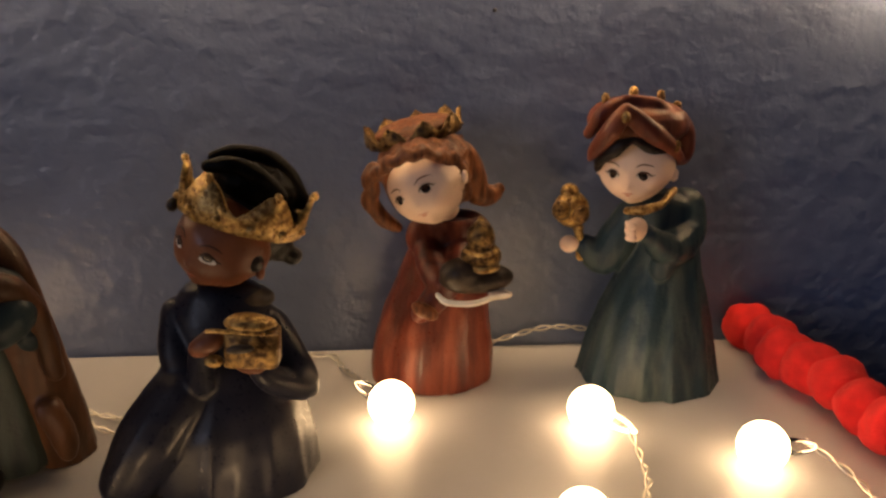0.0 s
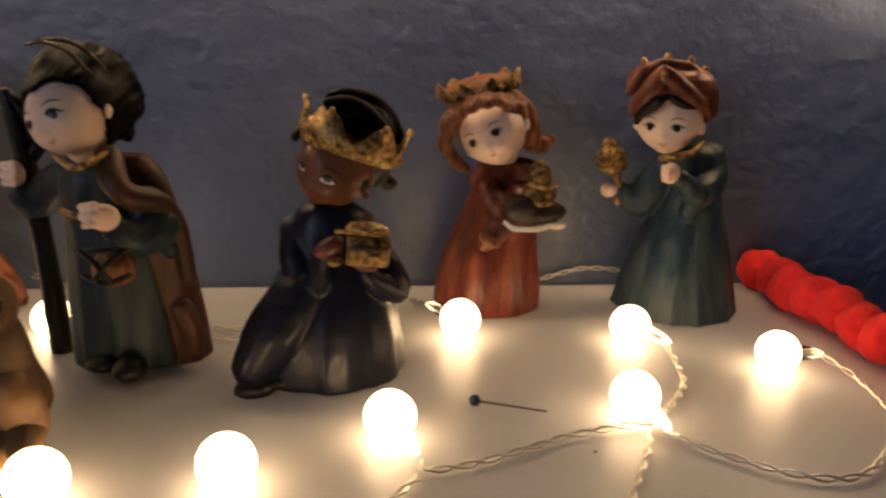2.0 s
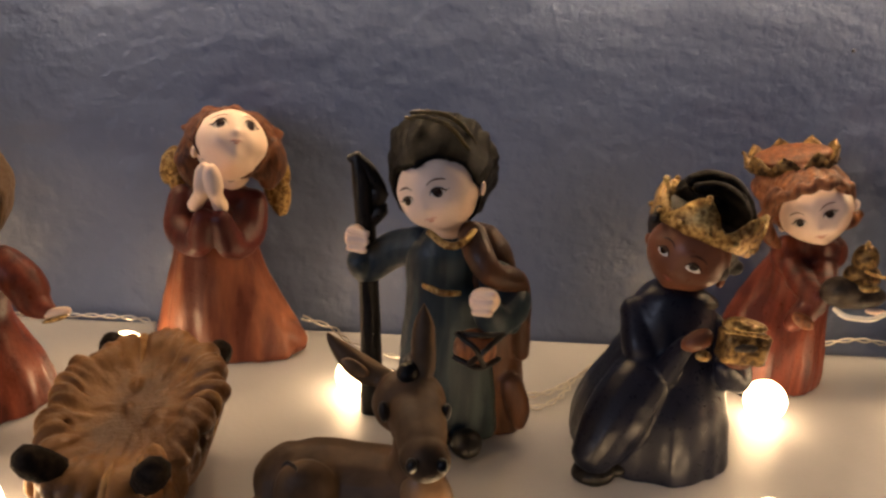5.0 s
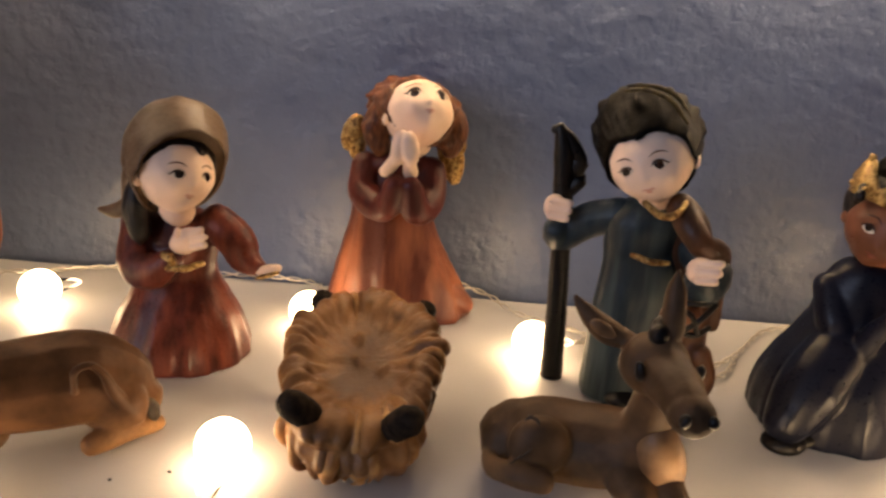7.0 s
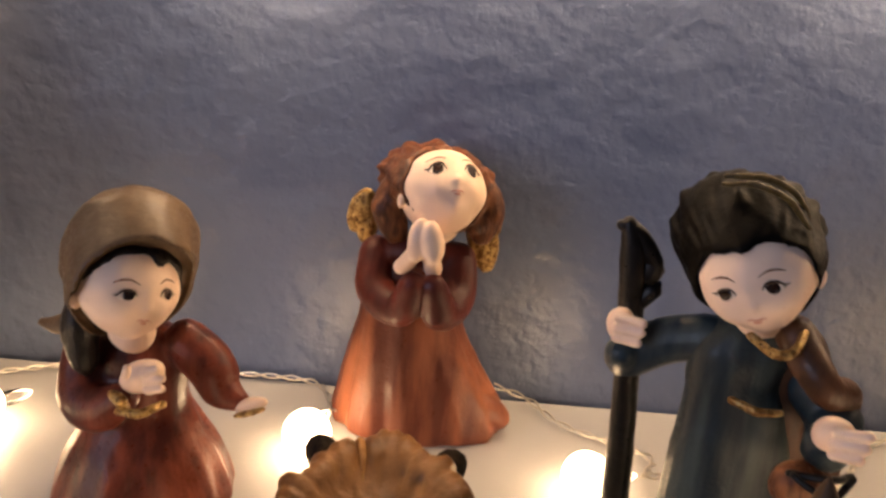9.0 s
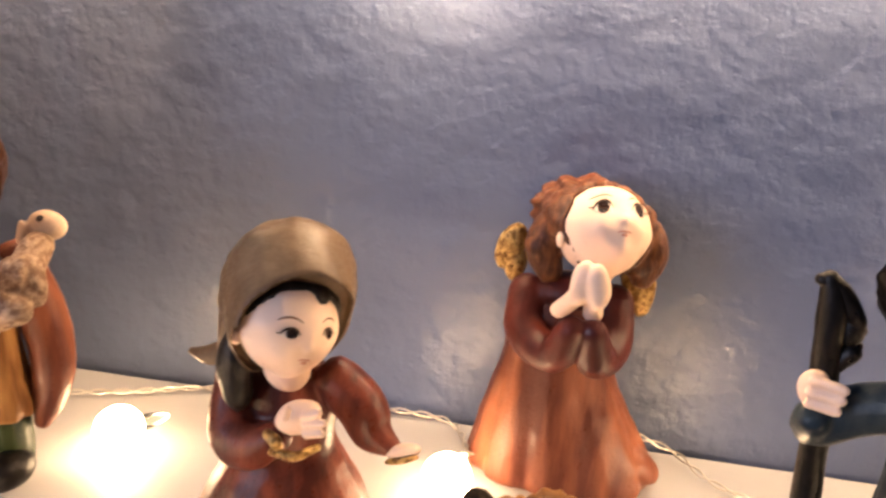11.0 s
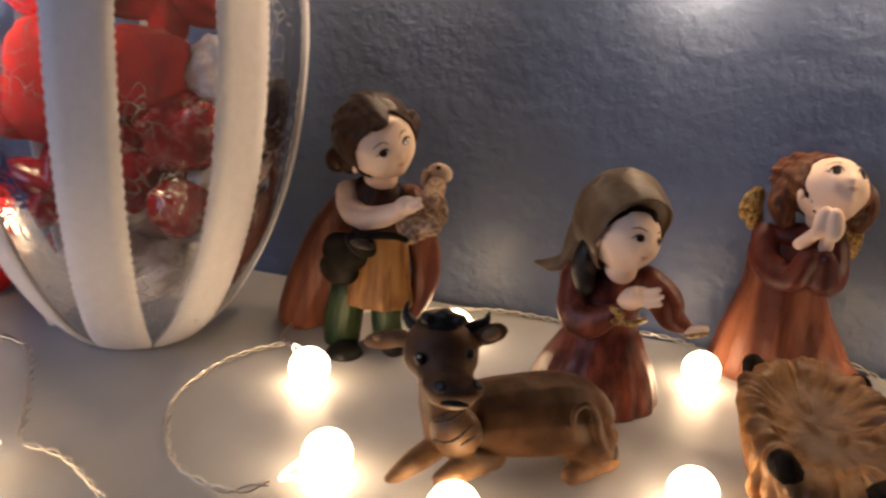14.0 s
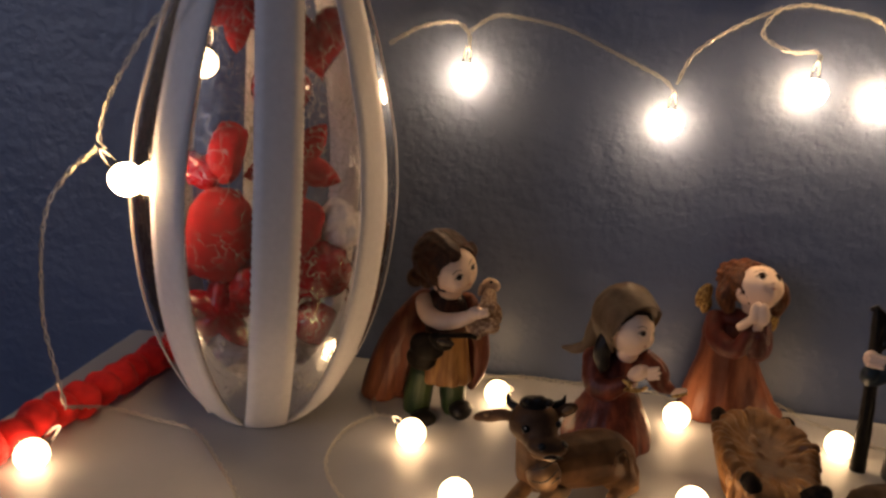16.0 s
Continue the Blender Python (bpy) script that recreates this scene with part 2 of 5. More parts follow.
def clear(name, tint, gloss, rough, cracks=0.0):
    """Thin clear sheet: straight-through light, a fresnel gloss and, where wanted, a net of bright cracks."""
    m = bpy.data.materials.new(name)
    m.use_nodes = True
    n, l = m.node_tree.nodes, m.node_tree.links
    n.clear()
    o, t, g, x, f = (n.new("ShaderNode" + k) for k in ("OutputMaterial", "BsdfTransparent", "BsdfGlossy", "MixShader", "Fresnel"))
    t.inputs["Color"].default_value, g.inputs["Roughness"].default_value = (*tint, 1), rough
    f.inputs["IOR"].default_value = gloss
    l.new(f.outputs[0], x.inputs["Fac"]), l.new(t.outputs[0], x.inputs[1]), l.new(g.outputs[0], x.inputs[2])
    top = x.outputs[0]
    if cracks:
        veil, vm = n.new("ShaderNodeBsdfTranslucent"), n.new("ShaderNodeMixShader")
        veil.inputs["Color"].default_value, vm.inputs["Fac"].default_value = (0.8, 0.78, 0.8, 1), 0.035
        l.new(top, vm.inputs[1]), l.new(veil.outputs[0], vm.inputs[2])
        top = vm.outputs[0]
        tc, v, nz, mx = n.new("ShaderNodeTexCoord"), n.new("ShaderNodeTexVoronoi"), n.new("ShaderNodeTexNoise"), n.new("ShaderNodeVectorMath")
        v.feature = "DISTANCE_TO_EDGE"
        v.inputs["Scale"].default_value, nz.inputs["Scale"].default_value = cracks, 60
        mx.operation = "MULTIPLY_ADD"
        mx.inputs[1].default_value = (0.03, 0.03, 0.03)
        l.new(tc.outputs["Object"], nz.inputs["Vector"])
        l.new(nz.outputs["Color"], mx.inputs[0]), l.new(tc.outputs["Object"], mx.inputs[2])
        l.new(mx.outputs[0], v.inputs["Vector"])
        r = n.new("ShaderNodeValToRGB")
        r.color_ramp.elements[0].color, r.color_ramp.elements[1].color = (0.6,) * 3 + (1,), (0, 0, 0, 1)
        r.color_ramp.elements[1].position = 0.035
        l.new(v.outputs["Distance"], r.inputs["Fac"])
        d, tr, y, y2 = n.new("ShaderNodeBsdfGlossy"), n.new("ShaderNodeBsdfTranslucent"), n.new("ShaderNodeMixShader"), n.new("ShaderNodeMixShader")
        d.inputs["Roughness"].default_value, d.inputs["Color"].default_value = 0.3, (0.8, 0.8, 0.8, 1)
        tr.inputs["Color"].default_value = (0.7, 0.68, 0.66, 1)
        y2.inputs["Fac"].default_value = 0.5
        l.new(d.outputs[0], y2.inputs[1]), l.new(tr.outputs[0], y2.inputs[2])
        pz, pr, pm = n.new("ShaderNodeTexNoise"), n.new("ShaderNodeValToRGB"), n.new("ShaderNodeMath")
        pz.inputs["Scale"].default_value = 28
        pr.color_ramp.elements[0].position, pr.color_ramp.elements[1].position = 0.38, 0.56
        pm.operation = "MULTIPLY"
        l.new(tc.outputs["Object"], pz.inputs["Vector"]), l.new(pz.outputs["Fac"], pr.inputs["Fac"])
        l.new(pr.outputs["Color"], pm.inputs[0]), l.new(r.outputs["Color"], pm.inputs[1])
        l.new(pm.outputs[0], y.inputs["Fac"]), l.new(top, y.inputs[1]), l.new(y2.outputs[0], y.inputs[2])
        k = n.new("ShaderNodeBump")
        k.inputs["Strength"].default_value, k.inputs["Distance"].default_value = 0.35, 0.001
        l.new(v.outputs["Distance"], k.inputs["Height"])
        l.new(k.outputs["Normal"], g.inputs["Normal"]), l.new(k.outputs["Normal"], d.inputs["Normal"])
        top = y.outputs[0]
    l.new(top, o.inputs["Surface"])
    return m


CRACKLE = clear("crackle_glass", (0.93, 0.93, 0.94), 1.32, 0.08, 120)
WIRE = clear("clear_wire_jacket", (0.92, 0.91, 0.88), 1.7, 0.10)
COPPER, _n, _l, _b = material("tinned_wire", 0.3, 0.9)
_b.inputs["Base Color"].default_value = (0.66, 0.62, 0.54, 1)


def frosted():
    m, n, l, b = material("frosted_white_band", 0.55)
    a = noise_node(n, l, 260, 4)
    l.new(ramp(n, l, a.outputs["Fac"], [(0.3, (0.86, 0.84, 0.86)), (0.7, (0.93, 0.91, 0.93))]), b.inputs["Base Color"])
    tr, x, o = n.new("ShaderNodeBsdfTranslucent"), n.new("ShaderNodeMixShader"), n["Material Output"]
    tr.inputs["Color"].default_value = (0.75, 0.72, 0.72, 1)
    x.inputs["Fac"].default_value = 0.22
    l.new(b.outputs[0], x.inputs[1]), l.new(tr.outputs[0], x.inputs[2]), l.new(x.outputs[0], o.inputs["Surface"])
    bump(n, l, b, a.outputs["Fac"], 0.3, 0.0006)
    return m


BAND = frosted()
FOIL = paint("red_foil", (0.16, 0.002, 0.006), (0.36, 0.006, 0.014), 0.2, (60, (1, 1, 1)), 300, 0.6)
REDCLOTH = felt("red_ornament_felt", (0.26, 0.002, 0.008), (0.42, 0.006, 0.016))
TISSUE = plain("white_tissue", (0.75, 0.72, 0.72), 0.8, 90, 0.1, 0.5, 0.002)


# ---- mesh helpers ----
def finish(bm, name, mats, parent=None, smooth=True, loc=None):
    me = bpy.data.meshes.new(name)
    bmesh.ops.recalc_face_normals(bm, faces=bm.faces)
    bm.to_mesh(me)
    bm.free()
    for m in mats:
        me.materials.append(m)
    if smooth:
        me.polygons.foreach_set("use_smooth", [True] * len(me.polygons))
    ob = new(name, me)
    if parent:
        ob.parent = parent
    if loc:
        ob.location = loc
    return ob


def part(name, bm, mat, parent, label="", smooth=True):
    ob = finish(bm, name, [mat], parent, smooth)
    return tagged(ob, label) if label else ob


def rings(bm, rows, k, closed_ends=True):
    """Faces between rings of points; the ends are filled."""
    k = KINDS.index(k) if isinstance(k, str) else k
    vs = [[bm.verts.new(p) for p in row] for row in rows]
    n = len(vs[0])
    for a, b in zip(vs, vs[1:]):
        for i in range(n):
            f = bm.faces.new((a[i], a[(i + 1) % n], b[(i + 1) % n], b[i]))
            f.material_index = k
    if closed_ends:
        for row in (vs[0][::-1], vs[-1]):
            bm.faces.new(row).material_index = k


def glide(rows, steps):
    """Rows made denser along a smooth curve through them."""
    out, r = [], [np.array(q, float) for q in rows]
    r = [2 * r[0] - r[1]] + r + [2 * r[-1] - r[-2]]
    for a, b, c, d in zip(r, r[1:], r[2:], r[3:]):
        for i in range(steps):
            t = i / steps
            out.append(0.5 * (2 * b + (c - a) * t + (2 * a - 5 * b + 4 * c - d) * t * t + (3 * b - a - 3 * c + d) * t ** 3))
    return out + [r[-2]]


def blob(bm, c, r, k, roll=0, seg=20, rise=12):
    m = Matrix.Translation(c) @ Matrix.Rotation(radians(roll), 4, "Y")
    rows = []
    for i in range(1, rise):
        p = math.pi * i / rise
        rows.append([m @ Vector((r[0] * math.sin(p) * math.cos(a), r[1] * math.sin(p) * math.sin(a), -r[2] * math.cos(p)))
                     for a in (2 * math.pi * j / seg for j in range(seg))])
    rings(bm, rows, k)


SWELLS = [(-.40, -.06, .19, .12, -.045), (.40, -.06, .19, .12, -.045), (-.46, -.48, .26, .22, .05), (.46, -.48, .26, .22, .05), (0, -.36, .085, .09, .075), (0, -.14, .07, .20, .018),
          (0, -.56, .12, .04, .035), (0, -.66, .10, .04, .030), (0, -.86, .20, .14, .060), (0, .45, .60, .30, .020)]


def doll_surface(d):
    """A doll's head of radius 1 that faces -y: sunken eyes, full cheeks, a button nose, lips and a narrow chin."""
    r = 1.0
    if d.y < 0:
        r += sum(a * math.exp(-((d.x - x) / w) ** 2 - ((d.z - z) / h) ** 2) for x, z, w, h, a in SWELLS)
    return Vector((d.x * r * (1 - 0.30 * max(0.0, -d.z - 0.2) ** 1.3), d.y * r, d.z * r))


def head_matrix(c, size, turn):
    yaw, pitch, roll = (radians(q) for q in turn)
    return Matrix.Translation(c) @ Matrix.Rotation(yaw, 4, "Z") @ Matrix.Rotation(pitch, 4, "X") @ Matrix.Rotation(roll, 4, "Y") @ Matrix.Scale(size, 4)


def on_face(m, x, z, lift):
    return m @ (doll_surface(Vector((x, -math.sqrt(max(0.02, 1 - x * x - z * z)), z))) * (1 + lift))


def dab(bm, m, x, z, w, up, low, k, lift, tilt=0.0):
    """A painted almond on the face."""
    rows = []
    for q, e in ((1.0, -0.012), (1.0, lift), (0.65, lift), (0.3, lift), (0.05, lift)):
        rows.append([on_face(m, x + w * q * math.cos(a), z + tilt * w * q * math.cos(a) + (up if math.sin(a) > 0 else low) * q * math.sin(a), e)
                     for a in (2 * math.pi * i / 20 for i in range(20))])
    rings(bm, rows, k)


def stroke(bm, m, pts, k, lift):
    """A brush stroke on the face: points with half widths."""
    dense, rows = glide(pts, 5), []
    for i, (x, z, w) in enumerate(dense):
        p, q = dense[max(i - 1, 0)], dense[min(i + 1, len(dense) - 1)]
        g = math.hypot(q[0] - p[0], q[1] - p[1]) or 1
        nx, nz, w = -(q[1] - p[1]) / g, (q[0] - p[0]) / g, max(w, 0.003)
        rows.append([on_face(m, x + nx * w * e, z + nz * w * e, f) for e, f in ((-1, -0.01), (-1, lift), (1, lift), (1, -0.01))])
    rings(bm, rows, k)


def head(bm, c, size, turn, gaze=(0, 0), skin="FACE", eye=1.12, tall=1.0, brow=0.02):
    """Head with modelled features, ears and painted eyes, brows and lips. turn: yaw, pitch, roll."""
    m = head_matrix(c, size, turn)
    rows = []
    for i in range(1, 60):
        p = math.pi * i / 60
        rows.append([m @ doll_surface(Vector((math.sin(p) * math.cos(a), math.sin(p) * math.sin(a), -math.cos(p)))) for a in (2 * math.pi * j / 80 for j in range(80))])
    rings(bm, rows, skin)
    dark = skin == "FACEDARK"
    for g in (-1, 1):
        blob(bm, m @ Vector((g * 0.99, 0.12, -0.22)), (size * 0.10, size * 0.15, size * 0.18), skin, 0, 12, 8)
        x, z, w = 0.40 * g, -0.08, 0.150 * eye
        up, low = 0.094 * eye * tall, 0.066 * eye * tall
        dab(bm, m, x, z, w, up, low, "WHITE" if dark else "SCLERA", 0.010, 0.06 * g)
        dab(bm, m, x + 0.05 * gaze[0], z + 0.012 + 0.04 * gaze[1], 0.096 * eye, 0.094 * eye * tall, 0.088 * eye * tall, "EYE", 0.016)
        stroke(bm, m, [(x - w * 1.06, z - 0.06 * w * g - 0.004, 0.004), (x - w * 0.6, z + up * 0.86, 0.022), (x, z + up * 1.08, 0.030), (x + w * 0.6, z + up * 0.86, 0.022), (x + w * 1.06, z + 0.06 * w * g - 0.004, 0.004)], "LASH", 0.022)
        stroke(bm, m, [(x + g * w * 0.85, z + up * 0.35, 0.010), (x + g * w * 1.40, z + up * 0.45, 0.004)], "LASH", 0.022)
        stroke(bm, m, [(x - 0.21, z + 0.22 - 0.02 * g + brow, 0.005), (x - 0.07, z + 0.285 + brow, 0.016), (x + 0.07, z + 0.285 + brow, 0.016), (x + 0.21, z + 0.22 + 0.02 * g + brow, 0.005)], "LASH" if dark else "BROW", 0.010)
    lip = "LIPDARK" if dark else "LIP"
    stroke(bm, m, [(-0.17, -0.590, 0.005), (-0.07, -0.568, 0.016), (0, -0.578, 0.014), (0.07, -0.568, 0.016), (0.17, -0.590, 0.005)], lip, 0.008)
    dab(bm, m, 0, -0.625, 0.085, 0.024, 0.024, lip, 0.008)


def cap(bm, c, size, turn, k, line, hc, hr, ridges=26, rough=0.035, curl=0.05, proud=1.02, seed=0, hug=0.36, visor=0.0):
    """Hair or a hood round a head: it springs from a line round the face (angle round the face from its top, angle from the face's middle)
    and swells to an egg with centre hc and radii hr, combed into locks."""
    m = head_matrix(c, size, turn)
    spin = m.to_3x3().normalized()
    angs, pols = [q[0] for q in line] + [360 + line[0][0]], [q[1] for q in line] + [line[0][1]]
    rows, n, steps = [], 120, 34
    for i in range(-2, steps):
        ring = []
        for j in range(n):
            g = 360 * j / n
            a, start = radians(g), radians(float(np.interp(g, angs, pols)))
            start += radians(2.0) * math.sin(9 * a + seed) * (rough > 0.01)
            q = max(0, i) / steps
            pol = start + (math.pi - 0.05 - start) * q + (0.22 if i == -2 else 0)
            d = Vector((math.sin(pol) * math.sin(a), -math.cos(pol), math.sin(pol) * math.cos(a)))
            near = m @ (doll_surface(d) * (proud + visor * math.exp(-(((g - 20 + 180) % 360 - 180) / 48) ** 2) - (0.10 if i == -2 else 0.06 if i == -1 else 0)))
            w = spin @ d
            far = Vector((hc[0] + hr[0] * w.x, hc[1] + hr[1] * w.y, hc[2] + hr[2] * w.z))
            t = min(1.0, q / hug)
            t = 0.12 * (i > -1) + 0.88 * t * t * (3 - 2 * t)
            comb = math.sin(ridges * a + 6.0 * q + 6.0 * noise.noise(d * 1.7 + Vector((seed, 0, 0)))) * (0.6 + 0.8 * noise.noise(d * 3.1 + Vector((0, 0, seed))))
            lock = rough * comb * min(1.0, q / 0.05) * min(1.0, 3 * (1 - q)) + curl * noise.noise(d * 4.5 + Vector((0, seed, 0))) * t
            ring.append(near.lerp(far, t) + w * size * lock)
        rows.append(ring)
    rings(bm, rows, k)


def spot(bm, c, normal, w, h, k, roll=0, lift=0.0, bend=0.0):
    """A painted mark: a thin lens on a curved surface."""
    nrm = Vector(normal)
    up = (Vector((0, 0, 1)) - nrm * nrm.z).normalized()
    rt = up.cross(nrm)
    g = radians(roll)
    x, y = rt * math.cos(g) - up * math.sin(g), rt * math.sin(g) + up * math.cos(g)
    d = 0.00035
    c = Vector(c) + nrm * lift
    rows = [[Vector(c) + x * w * s * math.cos(a) + y * (h * s * math.sin(a) - bend * w * (s * math.cos(a)) ** 2) + nrm * q - nrm * (1.0 / 0.028) * 0.5 * (w * s * math.cos(a)) ** 2
             for a in (2 * math.pi * j / 14 for j in range(14))] for s, q in ((1, -0.0006), (1, d * 0.5), (0.8, d), (0.35, d * 1.15))]
    rings(bm, rows, k)


def loft(bm, rows, k, pleats=0, deep=0.0):
    """A garment: flat rings from the hem upwards, with folds that fade towards the top."""
    dense = glide(rows, 4)
    out = []
    for i, (x, y, z, a, b) in enumerate(dense):
        fade = max(0.0, 1 - i / (0.75 * len(dense)))
        ring = []
        for j in range(48):
            t = 2 * math.pi * j / 48
            q = 1 + deep * fade * (math.cos(pleats * t + 0.9 * math.sin(3 * t)) + 0.5 * math.sin((2 * pleats + 1) * t)) if pleats else 1
            ring.append((x + a * q * math.cos(t), y + b * q * math.sin(t), z))
        out.append(ring)
    rings(bm, out, k)


def frames(path):
    """Upright-ish frames along a path."""
    out, side = [], None
    for i, p in enumerate(path):
        d = (path[min(i + 1, len(path) - 1)] - path[max(i - 1, 0)]).normalized()
        if side is None:
            side = d.orthogonal().normalized()
        side = (side - d * side.dot(d)).normalized()
        out.append((p, side, d.cross(side)))
    return out


def tube(bm, rows, k, steps=4, n=14):
    """A limb or cord: round rings of changing width along a smooth path, with rounded ends."""
    dense = glide(rows, steps)
    pts = [Vector(q[:3]) for q in dense]
    rad = [max(float(q[3]), 1e-4) for q in dense]
    d0, d1 = (pts[0] - pts[1]).normalized(), (pts[-1] - pts[-2]).normalized()
    pts = [pts[0] + d0 * rad[0] * q for q in (0.85, 0.55)] + pts + [pts[-1] + d1 * rad[-1] * q for q in (0.55, 0.85)]
    rad = [rad[0] * 0.4, rad[0] * 0.8] + rad + [rad[-1] * 0.8, rad[-1] * 0.4]
    rings(bm, [[p + (u * math.cos(a) + v * math.sin(a)) * r for a in (2 * math.pi * j / n for j in range(n))]
               for (p, u, v), r in zip(frames(pts), rad)], k)


def crown(bm, c, r, h, k, roll, points):
    """A thick ring that widens upwards and ends in blunt points."""
    m = Matrix.Translation(c) @ Matrix.Rotation(radians(roll), 4, "Y")
    n, rows = points * 8, []
    for q, s in ((0.93, 0), (1, 0), (1.03, 0.3), (1.06, 1), (0.98, 0.98), (0.92, 0.3), (0.9, 0)):
        ring = []
        for j in range(n):
            t = 2 * math.pi * j / n
            tip = 0.35 + 0.65 * abs(math.cos(points * t / 2)) ** 1.6
            z = -0.35 * h + h * (s * tip if s > 0.5 else s)
            ring.append(m @ Vector((r * q * math.cos(t), 0.92 * r * q * math.sin(t), z)))
        rows.append(ring)
    rings(bm, rows + [rows[0]], k, False)
    for j in range(points):
        t = 2 * math.pi * j / points
        p = m @ Vector((r * 1.05 * math.cos(t), 0.97 * r * math.sin(t), 0.62 * h))
        blob(bm, p, (h * 0.09, h * 0.09, h * 0.11), k, 0, 8, 6)
    for j in range(points * 2):
        t = 2 * math.pi * (j + 0.5) / (points * 2)
        p = m @ Vector((r * 1.03 * math.cos(t), 0.95 * r * math.sin(t), -0.14 * h))
        blob(bm, p, (h * 0.1, h * 0.1, h * 0.08), k, 0, 8, 6)


def curls(bm, c, r, k, roll, size, count):
    """Locks of hair: short bent tubes laid over the top, sides and back of a head."""
    rnd = random.Random(count)
    m = Matrix.Translation(c) @ Matrix.Rotation(radians(roll), 4, "Y")
    done = 0
    while done < count:
        a, h = rnd.uniform(0, 2 * math.pi), rnd.uniform(-0.5, 0.95)
        q = math.sqrt(1 - h * h)
        d = Vector((q * math.cos(a), q * math.sin(a), h))
        if d.y < -0.25 and h < 0.62:
            continue
        done += 1
        t = d.cross(Vector((rnd.uniform(-0.5, 0.5), rnd.uniform(-0.5, 0.5), 1))).normalized()
        u = d.cross(t).normalized()
        if u.z > 0:
            u = -u
        pts = []
        for s, w in ((-1.3, 0.6), (-0.4, 1.0), (0.5, 0.95), (1.3, 0.5)):
            p = Vector((d.x * r[0], d.y * r[1], d.z * r[2])) * 0.965 + u * size * 1.6 * s + t * size * 0.6 * math.sin(2.2 * s)
            pts.append((*(m @ p), size * 0.55 * w))
        tube(bm, pts, k, 2, 8)


def brick_shape(bm, c, r, k, roll=0):
    """A small casket with softened edges."""
    m = Matrix.Translation(c) @ Matrix.Rotation(radians(roll), 4, "Y")
    rows = []
    for s, z in ((0.9, -1), (1, -0.9), (1, 0.9), (0.9, 1)):
        rows.append([m @ Vector((r[0] * s * x, r[1] * s * y, r[2] * z)) for x, y in ((-1, -0.85), (-0.85, -1), (0.85, -1), (1, -0.85), (1, 0.85), (0.85, 1), (-0.85, 1), (-1, 0.85))])
    rings(bm, rows, k)


CRISP = {"FACE", "FACEDARK", "LIPDARK", "EYE", "LASH", "SCLERA", "WHITE", "LIP", "BROW", "GOLD", "DARKGOLD", "BLACK", "LOG"}


def fuse(bm):
    """Melts the overlapping shapes of each paint into one modelled surface, as if pressed from clay."""
    for k in sorted({f.material_index for f in bm.faces}):
        if KINDS[k] in CRISP:
            continue
        faces = [f for f in bm.faces if f.material_index == k]
        verts = {}
        for f in faces:
            for v in f.verts:
                verts.setdefault(v, len(verts))
        me = bpy.data.meshes.new("clay")
        me.from_pydata([tuple(v.co) for v in verts], [], [[verts[v] for v in f.verts] for f in faces])
        ob = new("clay", me)
        r = ob.modifiers.new("melt", "REMESH")
        r.mode, r.voxel_size = "VOXEL", 0.00045 if KINDS[k].startswith("SKIN") else 0.0007
        s = ob.modifiers.new("soften", "SMOOTH")
        s.factor, s.iterations = 0.5, 2 if KINDS[k].startswith(("SKIN", "HAIR", "LAMB")) else 14 if KINDS[k] == "NAVY" else 5
        dep = bpy.context.evaluated_depsgraph_get()
        dep.update()
        ev = ob.evaluated_get(dep)
        out = ev.to_mesh()
        bmesh.ops.delete(bm, geom=faces, context="FACES")
        made = [bm.verts.new(v.co) for v in out.vertices]
        for p in out.polygons:
            bm.faces.new([made[i] for i in p.vertices]).material_index = k
        ev.to_mesh_clear()
        bpy.data.objects.remove(ob)
        bpy.data.meshes.remove(me)


def figurine(name, build, place, label, category, group):
    """One painted resin figure as one mesh, set down on the shelf, its surface slightly uneven."""
    bm = bmesh.new()
    build(bm)
    for v in bm.verts:
        v.co += noise.noise_vector(v.co * 170) * 0.00045
    low = min(v.co.z for v in bm.verts)
    for v in bm.verts:
        v.co.z = max(v.co.z, 0.0) if low < 0 else v.co.z - low
    fuse(bm)
    used = sorted({f.material_index for f in bm.faces})
    for f in bm.faces:
        f.material_index = used.index(f.material_index)
    ob = finish(bm, name, [FIGURE[KINDS[i]] for i in used])
    ob.location = place
    return tagged(ob, label, category, group)


def slab(bm, lo, hi, edge=0.0):
    """A block with softened edges."""
    c, r = [(a + b) / 2 for a, b in zip(lo, hi)], [(b - a) / 2 for a, b in zip(lo, hi)]
    made = bmesh.ops.create_cube(bm, size=2)["verts"]
    for v in made:
        v.co = Vector([c[i] + r[i] * v.co[i] for i in range(3)])
    if edge:
        bmesh.ops.bevel(bm, geom=[e for e in bm.edges if e.verts[0] in made], offset=edge, segments=3, affect="EDGES", profile=0.5)


def block(name, lo, hi, mat, label, category, edge=0.0):
    bm = bmesh.new()
    slab(bm, lo, hi, edge)
    return tagged(finish(bm, name, [mat], smooth=False), label, category, kind="structure")


# ---- the room ----
bm = bmesh.new()
NX, NZ = 300, 210
grid = []
for j in range(NZ + 1):
    row = []
    for i in range(NX + 1):
        x, z = -0.80 + 1.30 * i / NX, -0.45 + 0.95 * j / NZ
        p = Vector((x * 55, 0, z * 80))
        y = -0.0005 * noise.fractal(p, 0.9, 2.1, 4) if 0 < i < NX and 0 < j < NZ else 0.0
        row.append(bm.verts.new((x, y, z)))
    grid.append(row)
for a, b in zip(grid, grid[1:]):
    for i in range(NX):
        bm.faces.new((a[i], a[i + 1], b[i + 1], b[i]))
slab(bm, (-0.80, 0.004, -0.9), (2.4, 0.12, 1.6))
